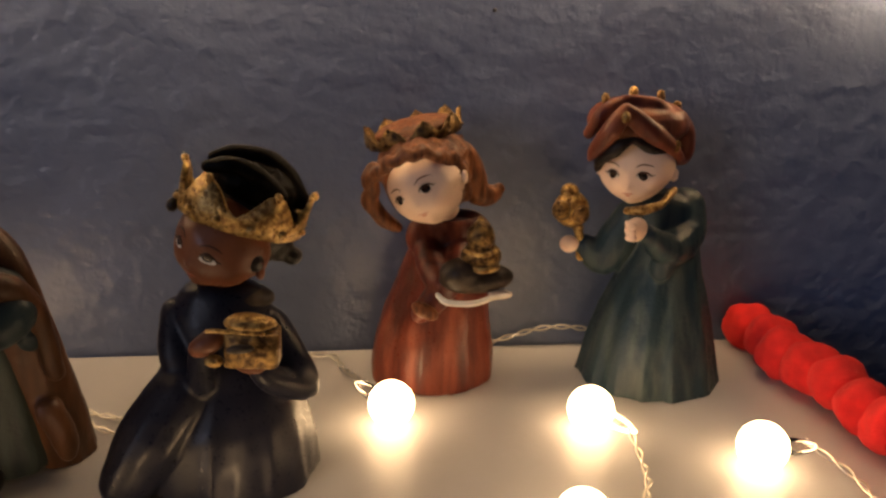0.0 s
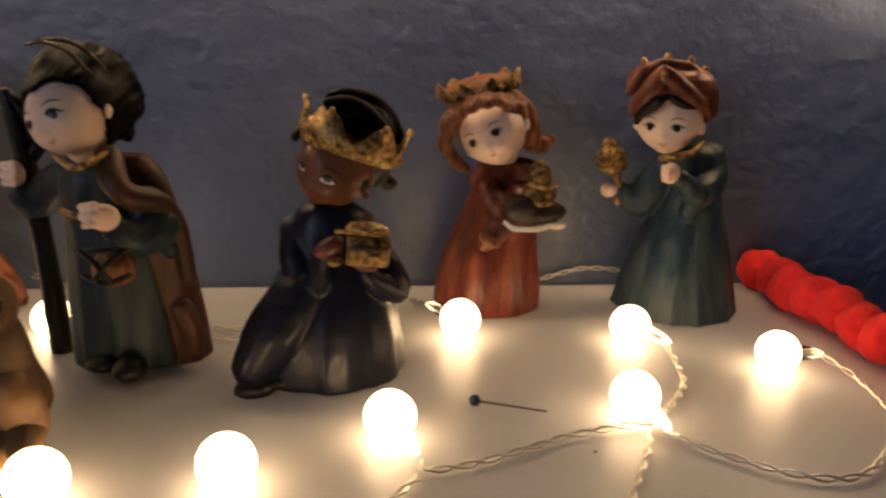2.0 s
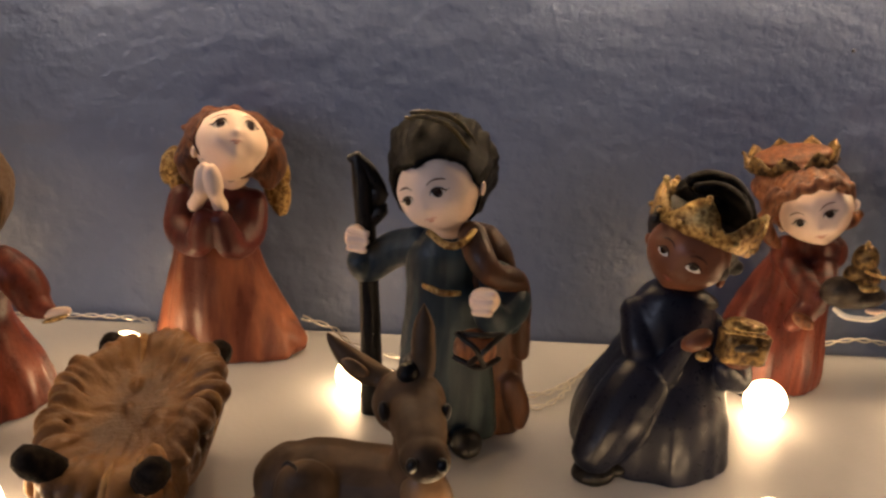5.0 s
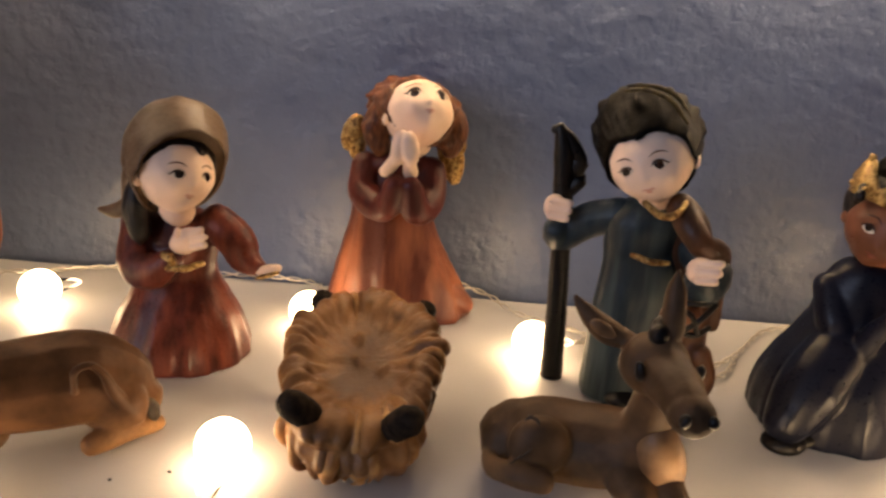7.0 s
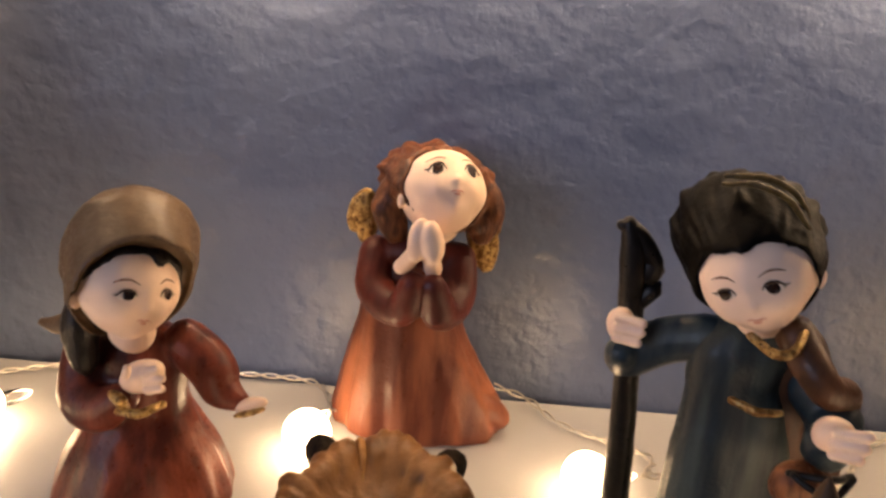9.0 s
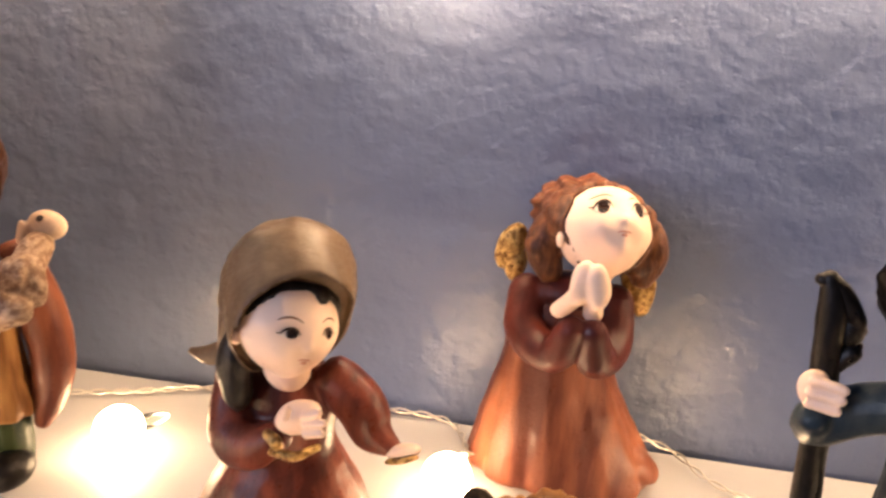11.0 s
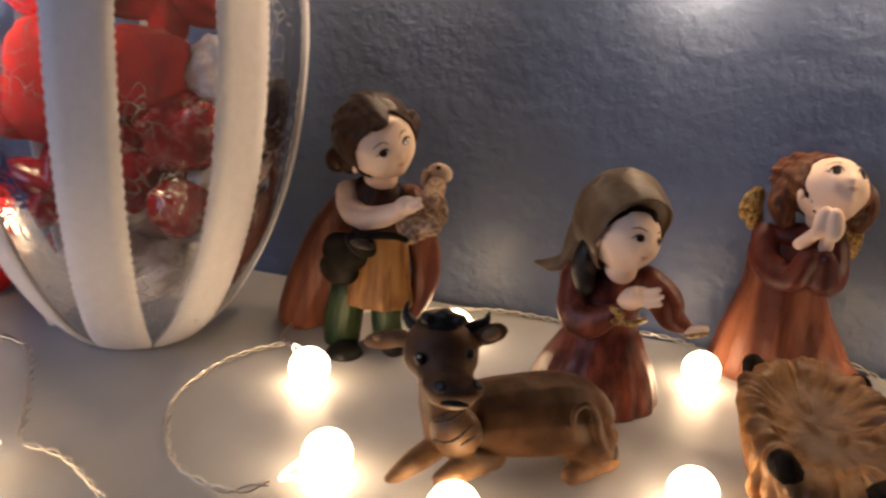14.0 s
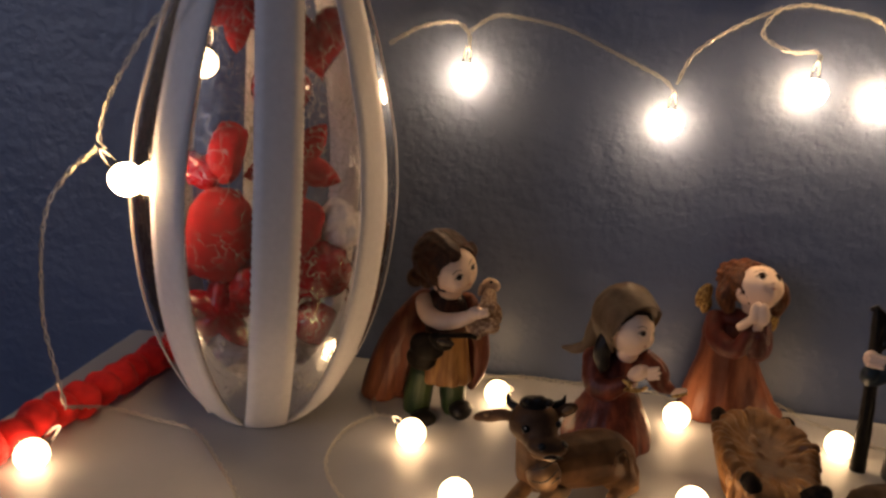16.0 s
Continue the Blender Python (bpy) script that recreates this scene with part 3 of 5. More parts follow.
slab(bm, (0.5, 0.0, -0.9), (2.4, 0.0035, 1.6))
slab(bm, (-0.80, 0.0, 0.5), (0.5, 0.0035, 1.6))
slab(bm, (-0.80, 0.0, -0.9), (0.5, 0.0035, -0.45))
tagged(finish(bm, "wall_back", [WALL]), "blue painted wall with rough plaster texture", "wall", kind="structure")
bm = bmesh.new()
slab(bm, (-2.5, -3.0, -0.9), (-2.4, -2.8, 1.6)), slab(bm, (-2.5, -1.4, -0.9), (-2.4, 0.12, 1.6))
slab(bm, (-2.5, -2.8, -0.9), (-2.4, -1.4, 0.0)), slab(bm, (-2.5, -2.8, 1.5), (-2.4, -1.4, 1.6))
tagged(finish(bm, "wall_left", [ROOM], smooth=False), "plain unseen grey wall with an opening behind the fill lamp", "wall", kind="structure")
block("wall_right", (2.4, -3.0, -0.9), (2.5, 0.12, 1.6), ROOM, "plain grey painted side wall", "wall")
block("wall_left_back", (-2.4, 0.0, -0.9), (-0.86, 0.12, 1.6), DARKWOOD, "dark wall beside the blue wall", "wall")
block("trim", (-0.86, -0.006, -0.9), (-0.80, 0.12, 1.6), DARKWOOD, "dark painted vertical trim at the wall's end", "trim", 0.002)
block("ceiling", (-2.5, -3.1, 1.6), (2.5, 0.12, 1.7), CEIL, "plain white ceiling", "ceiling")
block("floor", (-2.5, -3.1, -1.0), (2.5, 0.12, -0.9), FLOORM, "dark blue carpet floor", "floor")
block("wall_front", (-2.5, -3.1, -0.9), (2.5, -3.0, 1.6), ROOM, "plain grey painted wall across the room", "wall")

bm = bmesh.new()
slab(bm, (-0.66, -0.237, -0.032), (0.174, -0.0016, 0.0), 0.004)
tagged(finish(bm, "shelf", [SHELF], smooth=False), "white painted wooden shelf against the blue wall", "shelf", kind="structure")
bm = bmesh.new()
slab(bm, (-0.66, -1.1, -0.9), (0.2, -0.30, -0.16), 0.05)
tagged(finish(bm, "ottoman", [FLOORM], smooth=False), "blue fabric ottoman in front of the shelf", "ottoman")


# ---- shapes of the figures ----
def king_teal(bm):
    loft(bm, [(-.0002, 0, -.0084, .0255, .0255), (-.0005, 0, -.0049, .029, .0281), (-.0007, 0, .011, .0264, .0258), (-.0001, 0, .031, .0216, .0203), (.0015, 0, .0479, .0156, .0148), (.0026, 0, .0555, .0132, .0124), (.0016, 0, .0656, .0133, .0105), (.0013, 0, .0742, .0116, .0092), (-.0004, 0, .0781, .0061, .0061)], 'TEAL', 13, .035)
    blob(bm, (.0092, 0, .0718), (.0076, .0074, .0074), 'TEAL', -1)
    tube(bm, [(-.0122, 0, .0704, .0059), (-.0174, .002, .0576, .0077), (-.0216, .004, .0496, .0073), (-.0291, .005, .0544, .005)], 'TEAL')
    tube(bm, [(.0098, 0, .0718, .0071), (.0079, -.006, .0618, .0075), (-.0031, -.016, .0588, .0065), (-.0149, -.024, .0669, .0041)], 'TEAL')
    blob(bm, (-.0046, -.016, .0528), (.0052, .0047, .0074), 'TEAL', 11)
    blob(bm, (-.0199, -.026, .0695), (.0041, .0034, .0047), 'SKIN', 9)
    tube(bm, [(-.0247, -.03, .073, .0011), (-.0233, -.032, .0722, .0013)], 'SKIN')
    tube(bm, [(-.0251, -.03, .0702, .0011), (-.0233, -.032, .0698, .0013)], 'SKIN')
    tube(bm, [(-.0245, -.03, .0674, .0011), (-.0228, -.032, .0675, .0013)], 'SKIN')
    tube(bm, [(-.021, -.018, .0744, .0014), (-.0165, -.022, .0757, .0018), (-.0081, -.018, .0768, .0016), (.0001, -.008, .0801, .0014)], 'GOLD')
    head(bm, (-.0139, -.0037, .0890), .0144, (-31.5, 3.8, -.6), (-.2, -.2), "FACE")
    blob(bm, (-.0138, -.001, .0968), (.0153, .0143, .0052), 'HAIR', -1)
    tube(bm, [(-.0213, -.018, .1008, .0013), (-.0263, -.017, .0977, .0027), (-.03, -.012, .0934, .0025), (-.0298, -.006, .0878, .0012)], 'HAIR')
    tube(bm, [(-.0213, -.018, .1008, .0013), (-.0121, -.015, .0971, .0027), (-.0029, -.008, .0923, .0026), (.0018, -.002, .0859, .0012)], 'HAIR')
    blob(bm, (-.0126, .002, .1048), (.0198, .0181, .0098), 'ORANGE', 2)
    blob(bm, (.0051, .004, .0979), (.0056, .0107, .0109), 'ORANGE', -7)
    tube(bm, [(-.024, -.017, .1111, .0029), (-.0289, -.018, .1046, .0038), (-.0331, -.013, .0962, .0027), (-.0335, -.008, .0919, .0012)], 'ORANGE')
    tube(bm, [(-.0234, -.017, .1106, .0029), (-.015, -.018, .1039, .0038), (-.0032, -.011, .096, .003), (.0043, -.004, .0901, .0014)], 'ORANGE')
    tube(bm, [(-.0213, -.008, .1141, .0021), (-.0298, -.01, .1096, .003), (-.0339, -.006, .1014, .0023)], 'ORANGE')
    tube(bm, [(-.019, -.008, .1141, .0021), (-.008, -.008, .111, .003), (.0016, -.004, .1031, .0024)], 'ORANGE')
    blob(bm, (-.026, -.023, .1094), (.0015, .0011, .0022), 'GOLD', -1)
    blob(bm, (-.0265, 0, .1135), (.0016, .0014, .0023), 'GOLD', -1)
    blob(bm, (-.0159, 0, .1158), (.0019, .0014, .0023), 'GOLD', -1)
    blob(bm, (-.005, 0, .1144), (.0018, .0014, .0026), 'GOLD', -1)
    blob(bm, (.0018, 0, .1109), (.0019, .0014, .0021), 'GOLD', -1)
    blob(bm, (-.0028, -.014, .0975), (.0014, .0011, .0023), 'GOLD', -1)
    blob(bm, (-.0348, .008, .0689), (.0072, .0062, .0074), 'GOLD', -1)
    blob(bm, (-.0358, .008, .0757), (.0037, .0032, .0039), 'GOLD', -1)
    blob(bm, (-.0402, .003, .0697), (.0037, .0032, .0041), 'DARKGOLD', -1)
    blob(bm, (-.0325, .003, .0679), (.0037, .0032, .0037), 'DARKGOLD', -1)
    tube(bm, [(-.0326, .006, .063, .0022), (-.0315, .004, .0571, .0017), (-.0309, .004, .0502, .002)], 'GOLD')
    blob(bm, (-.0358, .004, .0556), (.004, .0032, .0035), 'SKIN', -1)


def king_red(bm):
    loft(bm, [(-.0053, 0, -.0056, .0223, .0192), (-.0047, 0, -.0015, .0248, .0214), (-.0043, 0, .0112, .0248, .0214), (-.0034, 0, .0269, .0218, .0187), (-.0007, 0, .0423, .0184, .0154), (.001, -.004, .0556, .0154, .0126), (.0014, -.008, .0648, .0132, .0106), (-.0003, -.012, .0699, .0081, .0081)], 'RED', 11, .02)
    blob(bm, (.0063, -.008, .0624), (.0112, .0089, .0095), 'RED', -1)
    blob(bm, (-.0093, -.01, .0615), (.007, .007, .0082), 'RED', -1)
    tube(bm, [(-.0083, -.012, .0596, .0058), (-.007, -.024, .0528, .0054), (-.0043, -.032, .05, .0044)], 'RED')
    tube(bm, [(.0061, -.01, .0592, .0065), (-.0003, -.026, .0509, .0057), (-.0073, -.03, .0426, .0051), (-.0118, -.03, .038, .0038)], 'RED')
    blob(bm, (-.0107, -.036, .0414), (.0057, .0029, .0029), 'HAIRORANGE', 29)
    blob(bm, (.0078, -.034, .0528), (.0138, .0088, .0051), 'DARKCLOTH', -3)
    blob(bm, (.0028, -.036, .0555), (.0087, .0066, .0055), 'DARKCLOTH', -1)
    tube(bm, [(-.0076, -.05, .0523, .0009), (-.0047, -.054, .0511, .0011), (.0034, -.056, .0512, .001), (.0127, -.05, .0514, .0009), (.0178, -.046, .0503, .0009)], 'WHITE')
    blob(bm, (.0157, -.04, .0484), (.0044, .0026, .0015), 'SKIN', -1)
    blob(bm, (.0092, -.036, .0616), (.0072, .0061, .0052), 'DARKGOLD', -1)
    blob(bm, (.0097, -.037, .0582), (.006, .0063, .002), 'GOLD', -1)
    blob(bm, (.0089, -.036, .0682), (.005, .0048, .0065), 'DARKGOLD', -1)
    tube(bm, [(.001, -.05, .0682, .0006), (.006, -.055, .0676, .0007), (.0125, -.05, .0677, .0006)], 'GOLD')
    blob(bm, (.0087, -.036, .0742), (.0013, .0013, .0019), 'GOLD', -1)
    head(bm, (-.0095, -.0252, .0849), .0139, (-29, 1.3, -28), (0, -.2), "FACE")
    cap(bm, (-.0095, -.0252, .0849), .0139, (-29, 1.3, -28), 'HAIRORANGE', [(0, 44), (20, 50), (45, 55), (70, 62), (90, 70), (130, 92), (180, 125), (230, 92), (270, 70), (290, 62), (315, 55), (340, 50)], (-.010, -.008, .0890), (.0192, .0160, .0155), 24, .05, .16, 1.04, 2)
    blob(bm, (-.003, -.014, .0739), (.0069, .0057, .0057), 'SKIN', -1)
    tube(bm, [(-.0278, -.028, .0914, .0028), (-.0295, -.028, .0877, .0032), (-.0286, -.027, .0838, .0028), (-.0298, -.026, .0799, .0033), (-.0274, -.025, .076, .0029), (-.0245, -.023, .0718, .0031), (-.0196, -.02, .068, .002)], 'HAIRORANGE')
    tube(bm, [(-.0289, -.03, .0879, .0019), (-.0271, -.033, .0912, .0023), (-.0251, -.036, .0922, .0019), (-.0235, -.037, .0953, .0025), (-.0204, -.04, .0959, .0018), (-.0183, -.039, .0982, .0025), (-.0149, -.041, .0977, .0018), (-.0118, -.038, .0993, .0025), (-.008, -.038, .0973, .0019), (-.005, -.033, .0967, .0025), (-.0025, -.031, .0926, .0019), (.001, -.026, .0909, .0026), (.0018, -.026, .0862, .002), (.0049, -.02, .0822, .0022)], 'HAIRORANGE')
    tube(bm, [(-.0013, -.014, .0975, .0049), (.0062, -.01, .0917, .0053), (.0091, -.008, .0836, .0056), (.0117, -.008, .0778, .0047), (.0174, -.006, .0774, .004), (.0202, -.006, .0794, .0024)], 'HAIRORANGE')
    tube(bm, [(-.001, -.03, .0957, .0026), (.0031, -.026, .0879, .0026), (.0049, -.022, .0808, .0027)], 'HAIRORANGE')
    crown(bm, (-.0127, -.004, .101), .0177, .0076, 'DARKGOLD', -14, 9)
    blob(bm, (-.0123, -.004, .1022), (.0158, .0145, .0041), 'HAIRORANGE', -14)


def king_kneeling(bm):
    loft(bm, [(-.0025, 0, -.0075, .0252, .024), (-.0026, 0, -.0039, .0284, .0274), (-.0034, 0, .0077, .0289, .0268), (-.0033, 0, .0215, .0264, .0234), (-.002, 0, .0349, .0208, .0175), (-.0016, 0, .0445, .0167, .014), (-.0017, 0, .0539, .0155, .0119), (-.0015, 0, .0615, .0123, .0097), (-.0026, 0, .0649, .0066, .0063)], 'NAVY', 9, .035)
    blob(bm, (-.0281, -.022, .0016), (.0079, .0071, .0045), 'BLACK', -10)
    blob(bm, (-.0212, -.02, .0029), (.0054, .0054, .0028), 'BLACK', -2)
    blob(bm, (-.0212, -.008, .0141), (.0067, .0078, .0134), 'NAVY', 6)
    tube(bm, [(-.012, -.010, .032, .011), (-.021, -.016, .020, .0115), (-.0285, -.021, .009, .0085)], 'NAVY')
    blob(bm, (.0017, 0, .06), (.013, .0092, .0042), 'DARKCLOTH', 10)
    tube(bm, [(-.0152, 0, .0543, .0053), (-.0139, -.008, .0427, .0059), (-.0076, -.012, .0334, .0048), (-.0051, -.02, .0464, .0039), (-.0039, -.024, .0523, .0031)], 'NAVY')
    tube(bm, [(.0127, 0, .0494, .0058), (.0193, -.008, .0408, .0057), (.0237, -.008, .0319, .0044), (.0156, -.016, .0376, .0045), (.0113, -.02, .0432, .0036)], 'NAVY')
    blob(bm, (-.0017, -.026, .0546), (.0056, .0034, .0034), 'SKINDARK', -34)
    blob(bm, (.0105, -.03, .05), (.0048, .0036, .003), 'SKINDARK', 8)
    brick_shape(bm, (.0115, -.03, .0552), (.0072, .0044, .005), 'DARKGOLD', 2)
    blob(bm, (.011, -.03, .0621), (.0072, .0044, .0024), 'GOLD', 2)
    tube(bm, [(.0013, -.039, .0635, .0006), (.0078, -.04, .0635, .0006), (.0155, -.038, .0623, .0006)], 'GOLD')
    blob(bm, (.0091, -.0375, .0576), (.0044, .001, .0017), 'DARKCLOTH', -2)
    blob(bm, (.0003, -.028, .0501), (.0026, .0018, .0018), 'GOLD', -2)
    head(bm, (.0003, -.0006, .0765), .0141, (-31.7, -5.7, 20.2), (-.3, 1), "FACEDARK")
    blob(bm, (.0051, .008, .0815), (.0173, .0144, .0139), 'HAIR', 16)
    blob(bm, (-.0137, -.002, .0882), (.0019, .0019, .0021), 'HAIR', -2)
    blob(bm, (-.0116, 0, .0908), (.0021, .0019, .0021), 'HAIR', -2)
    blob(bm, (.02, .004, .0704), (.0031, .0027, .0029), 'HAIR', -2)
    blob(bm, (.0161, .004, .0738), (.0042, .004, .0049), 'HAIR', -2)
    blob(bm, (.0097, -.008, .0724), (.0028, .0028, .0032), 'HAIR', -2)
    crown(bm, (.0062, .003, .0871), .0187, .0139, 'GOLD', 18, 6)
    blob(bm, (.01, .008, .0922), (.0141, .013, .0088), 'HAIRDARK', 22)
    tube(bm, [(-.0012, .002, .1013, .0026), (.0046, .004, .102, .0032), (.013, .006, .1001, .0035), (.0191, .006, .0948, .0033), (.0232, .006, .0871, .0029)], 'HAIRDARK')
    tube(bm, [(-.0019, -.006, .1005, .0021), (.0044, -.006, .1006, .0027), (.0122, -.004, .097, .0027), (.0177, -.002, .0903, .0021)], 'HAIRDARK')
    curls(bm, (.01, .008, .0922), (.0143, .0132, .0092), 'HAIRDARK', 22, .0013, 60)


def shepherd_staff(bm):
    loft(bm, [(-.0088, 0, .0013, .0176, .0126), (-.0084, 0, .0034, .0194, .0139), (-.0092, 0, .0205, .0186, .013), (-.0104, 0, .0376, .0170, .0122), (-.0122, 0, .053, .0142, .0108), (-.0142, 0, .0617, .0126, .0101), (-.013, 0, .0716, .0139, .01), (-.0127, 0, .0774, .0094, .0077), (-.0127, 0, .0795, .0047, .0047)], 'TEALGREY', 9, .03)
    loft(bm, [(.0131, .008, -.0031, .0068, .0099), (.012, .008, .0005, .0089, .0111), (.0091, .006, .0161, .0108, .0105), (.0061, .003, .0366, .0112, .0088), (.0033, .001, .0552, .0108, .0072), (-.001, 0, .0723, .0108, .0070), (-.0041, .002, .0799, .0072, .0060)], 'CAPE', 7, .04)
    tube(bm, [(-.0058, -.012, .0807, .0051), (-.0021, -.02, .0736, .0046), (.0023, -.02, .0691, .0044), (.0103, -.012, .0645, .0046), (.0142, -.006, .0529, .0038), (.0165, -.004, .0343, .0029)], 'CAPE')
    tube(bm, [(.0137, -.006, .0233, .0043), (.017, -.006, .014, .0043), (.0178, -.006, .0079, .003)], 'CAPE')
    tube(bm, [(-.0222, .002, .0721, .0065), (-.0319, .008, .0673, .0067), (-.0405, .012, .059, .0059), (-.0437, .008, .0627, .0049)], 'TEALDARK')
    blob(bm, (-.0417, .012, .0571), (.0045, .0042, .0042), 'TEALDARK', -2)
    blob(bm, (-.0451, .008, .0711), (.0041, .0036, .0051), 'SKIN', -2)
    tube(bm, [(-.047, .004, .0748, .0014), (-.0411, 0, .0753, .0014)], 'SKIN')
    tube(bm, [(-.0475, .004, .0716, .0014), (-.0412, 0, .0723, .0014)], 'SKIN')
    tube(bm, [(-.0471, .004, .0684, .0013), (-.0415, 0, .0694, .0013)], 'SKIN')
    tube(bm, [(-.0463, .012, .0997, .0022), (-.0442, .012, .0926, .0036), (-.0429, .012, .0816, .0037), (-.0414, .012, .0679, .0036), (-.0398, .012, .0486, .0037), (-.0385, .012, .0327, .0040), (-.0375, .012, .0106, .0044), (-.0366, .012, -.0043, .0046)], 'BLACK')
    tube(bm, [(-.0482, .012, .0991, .0017), (-.0436, .012, .0974, .0024), (-.0379, .012, .0891, .0029), (-.0353, .012, .0867, .0014)], 'BLACK')
    tube(bm, [(-.0409, .012, .0755, .0024), (-.0369, .012, .0805, .0029), (-.0357, .012, .0824, .0015)], 'BLACK')
    blob(bm, (-.038, .012, .0867), (.0036, .0029, .0048), 'BLACK', -2)
    tube(bm, [(.0045, -.006, .0638, .0068), (.0093, -.012, .0573, .0074), (.0037, -.022, .0546, .006), (-.0007, -.028, .0601, .0048)], 'TEALDARK')
    blob(bm, (.0113, -.006, .0478), (.0036, .0048, .0048), 'TEALDARK', -2)
    blob(bm, (-.0021, -.034, .0657), (.005, .0038, .0044), 'SKIN', -2)
    tube(bm, [(-.006, -.042, .0707, .0013), (-.0013, -.046, .0725, .0014)], 'SKIN')
    tube(bm, [(-.0062, -.042, .0678, .0013), (-.0013, -.046, .0694, .0014)], 'SKIN')
    tube(bm, [(-.0058, -.042, .065, .0012), (-.0018, -.046, .0666, .0013)], 'SKIN')
    blob(bm, (-.003, -.026, .046), (.0073, .0051, .0064), 'HAIRORANGE', -2)
    tube(bm, [(-.0098, -.036, .0549, .0009), (-.0044, -.04, .052, .0009), (-.0013, -.038, .0456, .001)], 'BLACK')
    tube(bm, [(.0038, -.036, .0551, .001), (-.0013, -.04, .0515, .0009), (-.0055, -.038, .0462, .001)], 'BLACK')
    tube(bm, [(-.01, -.034, .0542, .001), (-.0024, -.038, .056, .001), (.0047, -.034, .0544, .001)], 'BLACK')
    tube(bm, [(-.01, -.034, .0462, .0009), (-.0024, -.038, .0445, .001), (.0039, -.034, .0463, .0009)], 'BLACK')
    tube(bm, [(-.0207, -.018, .0641, .001), (-.0151, -.022, .0631, .0011), (-.0091, -.021, .063, .001)], 'GOLD')
    tube(bm, [(-.0203, -.02, .0828, .0011), (-.0145, -.022, .0795, .0013), (-.0102, -.022, .0802, .0012), (-.0054, -.016, .083, .0011)], 'GOLD')
    blob(bm, (-.0027, -.02, .0065), (.0061, .0071, .0045), 'BLACK', -2)
    blob(bm, (-.0138, -.012, .0055), (.0065, .006, .0034), 'BLACK', -2)
    blob(bm, (-.0133, -.008, .0825), (.0068, .0057, .0051), 'SKIN', -2)
    head(bm, (-.0173, -.0091, .0946), .0140, (-28.4, -3.7, -22.3), (-.3, 0), "FACE")
    cap(bm, (-.0173, -.0091, .0946), .0140, (-28.4, -3.7, -22.3), 'HAIRDARK', [(0, 30), (14, 38), (32, 44), (60, 62), (90, 75), (120, 90), (150, 105), (180, 116), (210, 105), (240, 88), (270, 72), (300, 58), (328, 42), (346, 34)], (-.0180, .003, .1005), (.0205, .0178, .0180), 26, .03, .16, 1.10, 3)
    blob(bm, (-.0053, .002, .0953), (.0054, .0081, .0107), 'HAIRDARK', -6)
    blob(bm, (-.0035, .004, .0878), (.0031, .0035, .0042), 'HAIRDARK', -2)
    tube(bm, [(-.03, -.008, .1171, .0008), (-.0221, -.011, .1182, .0009), (-.0145, -.013, .115, .0009), (-.0089, -.013, .1087, .0007)], 'OLIVE')
    tube(bm, [(-.0283, -.004, .1183, .0008), (-.0194, -.006, .1192, .0009), (-.0117, -.007, .1161, .0009), (-.0056, -.006, .109, .0007)], 'OLIVE')


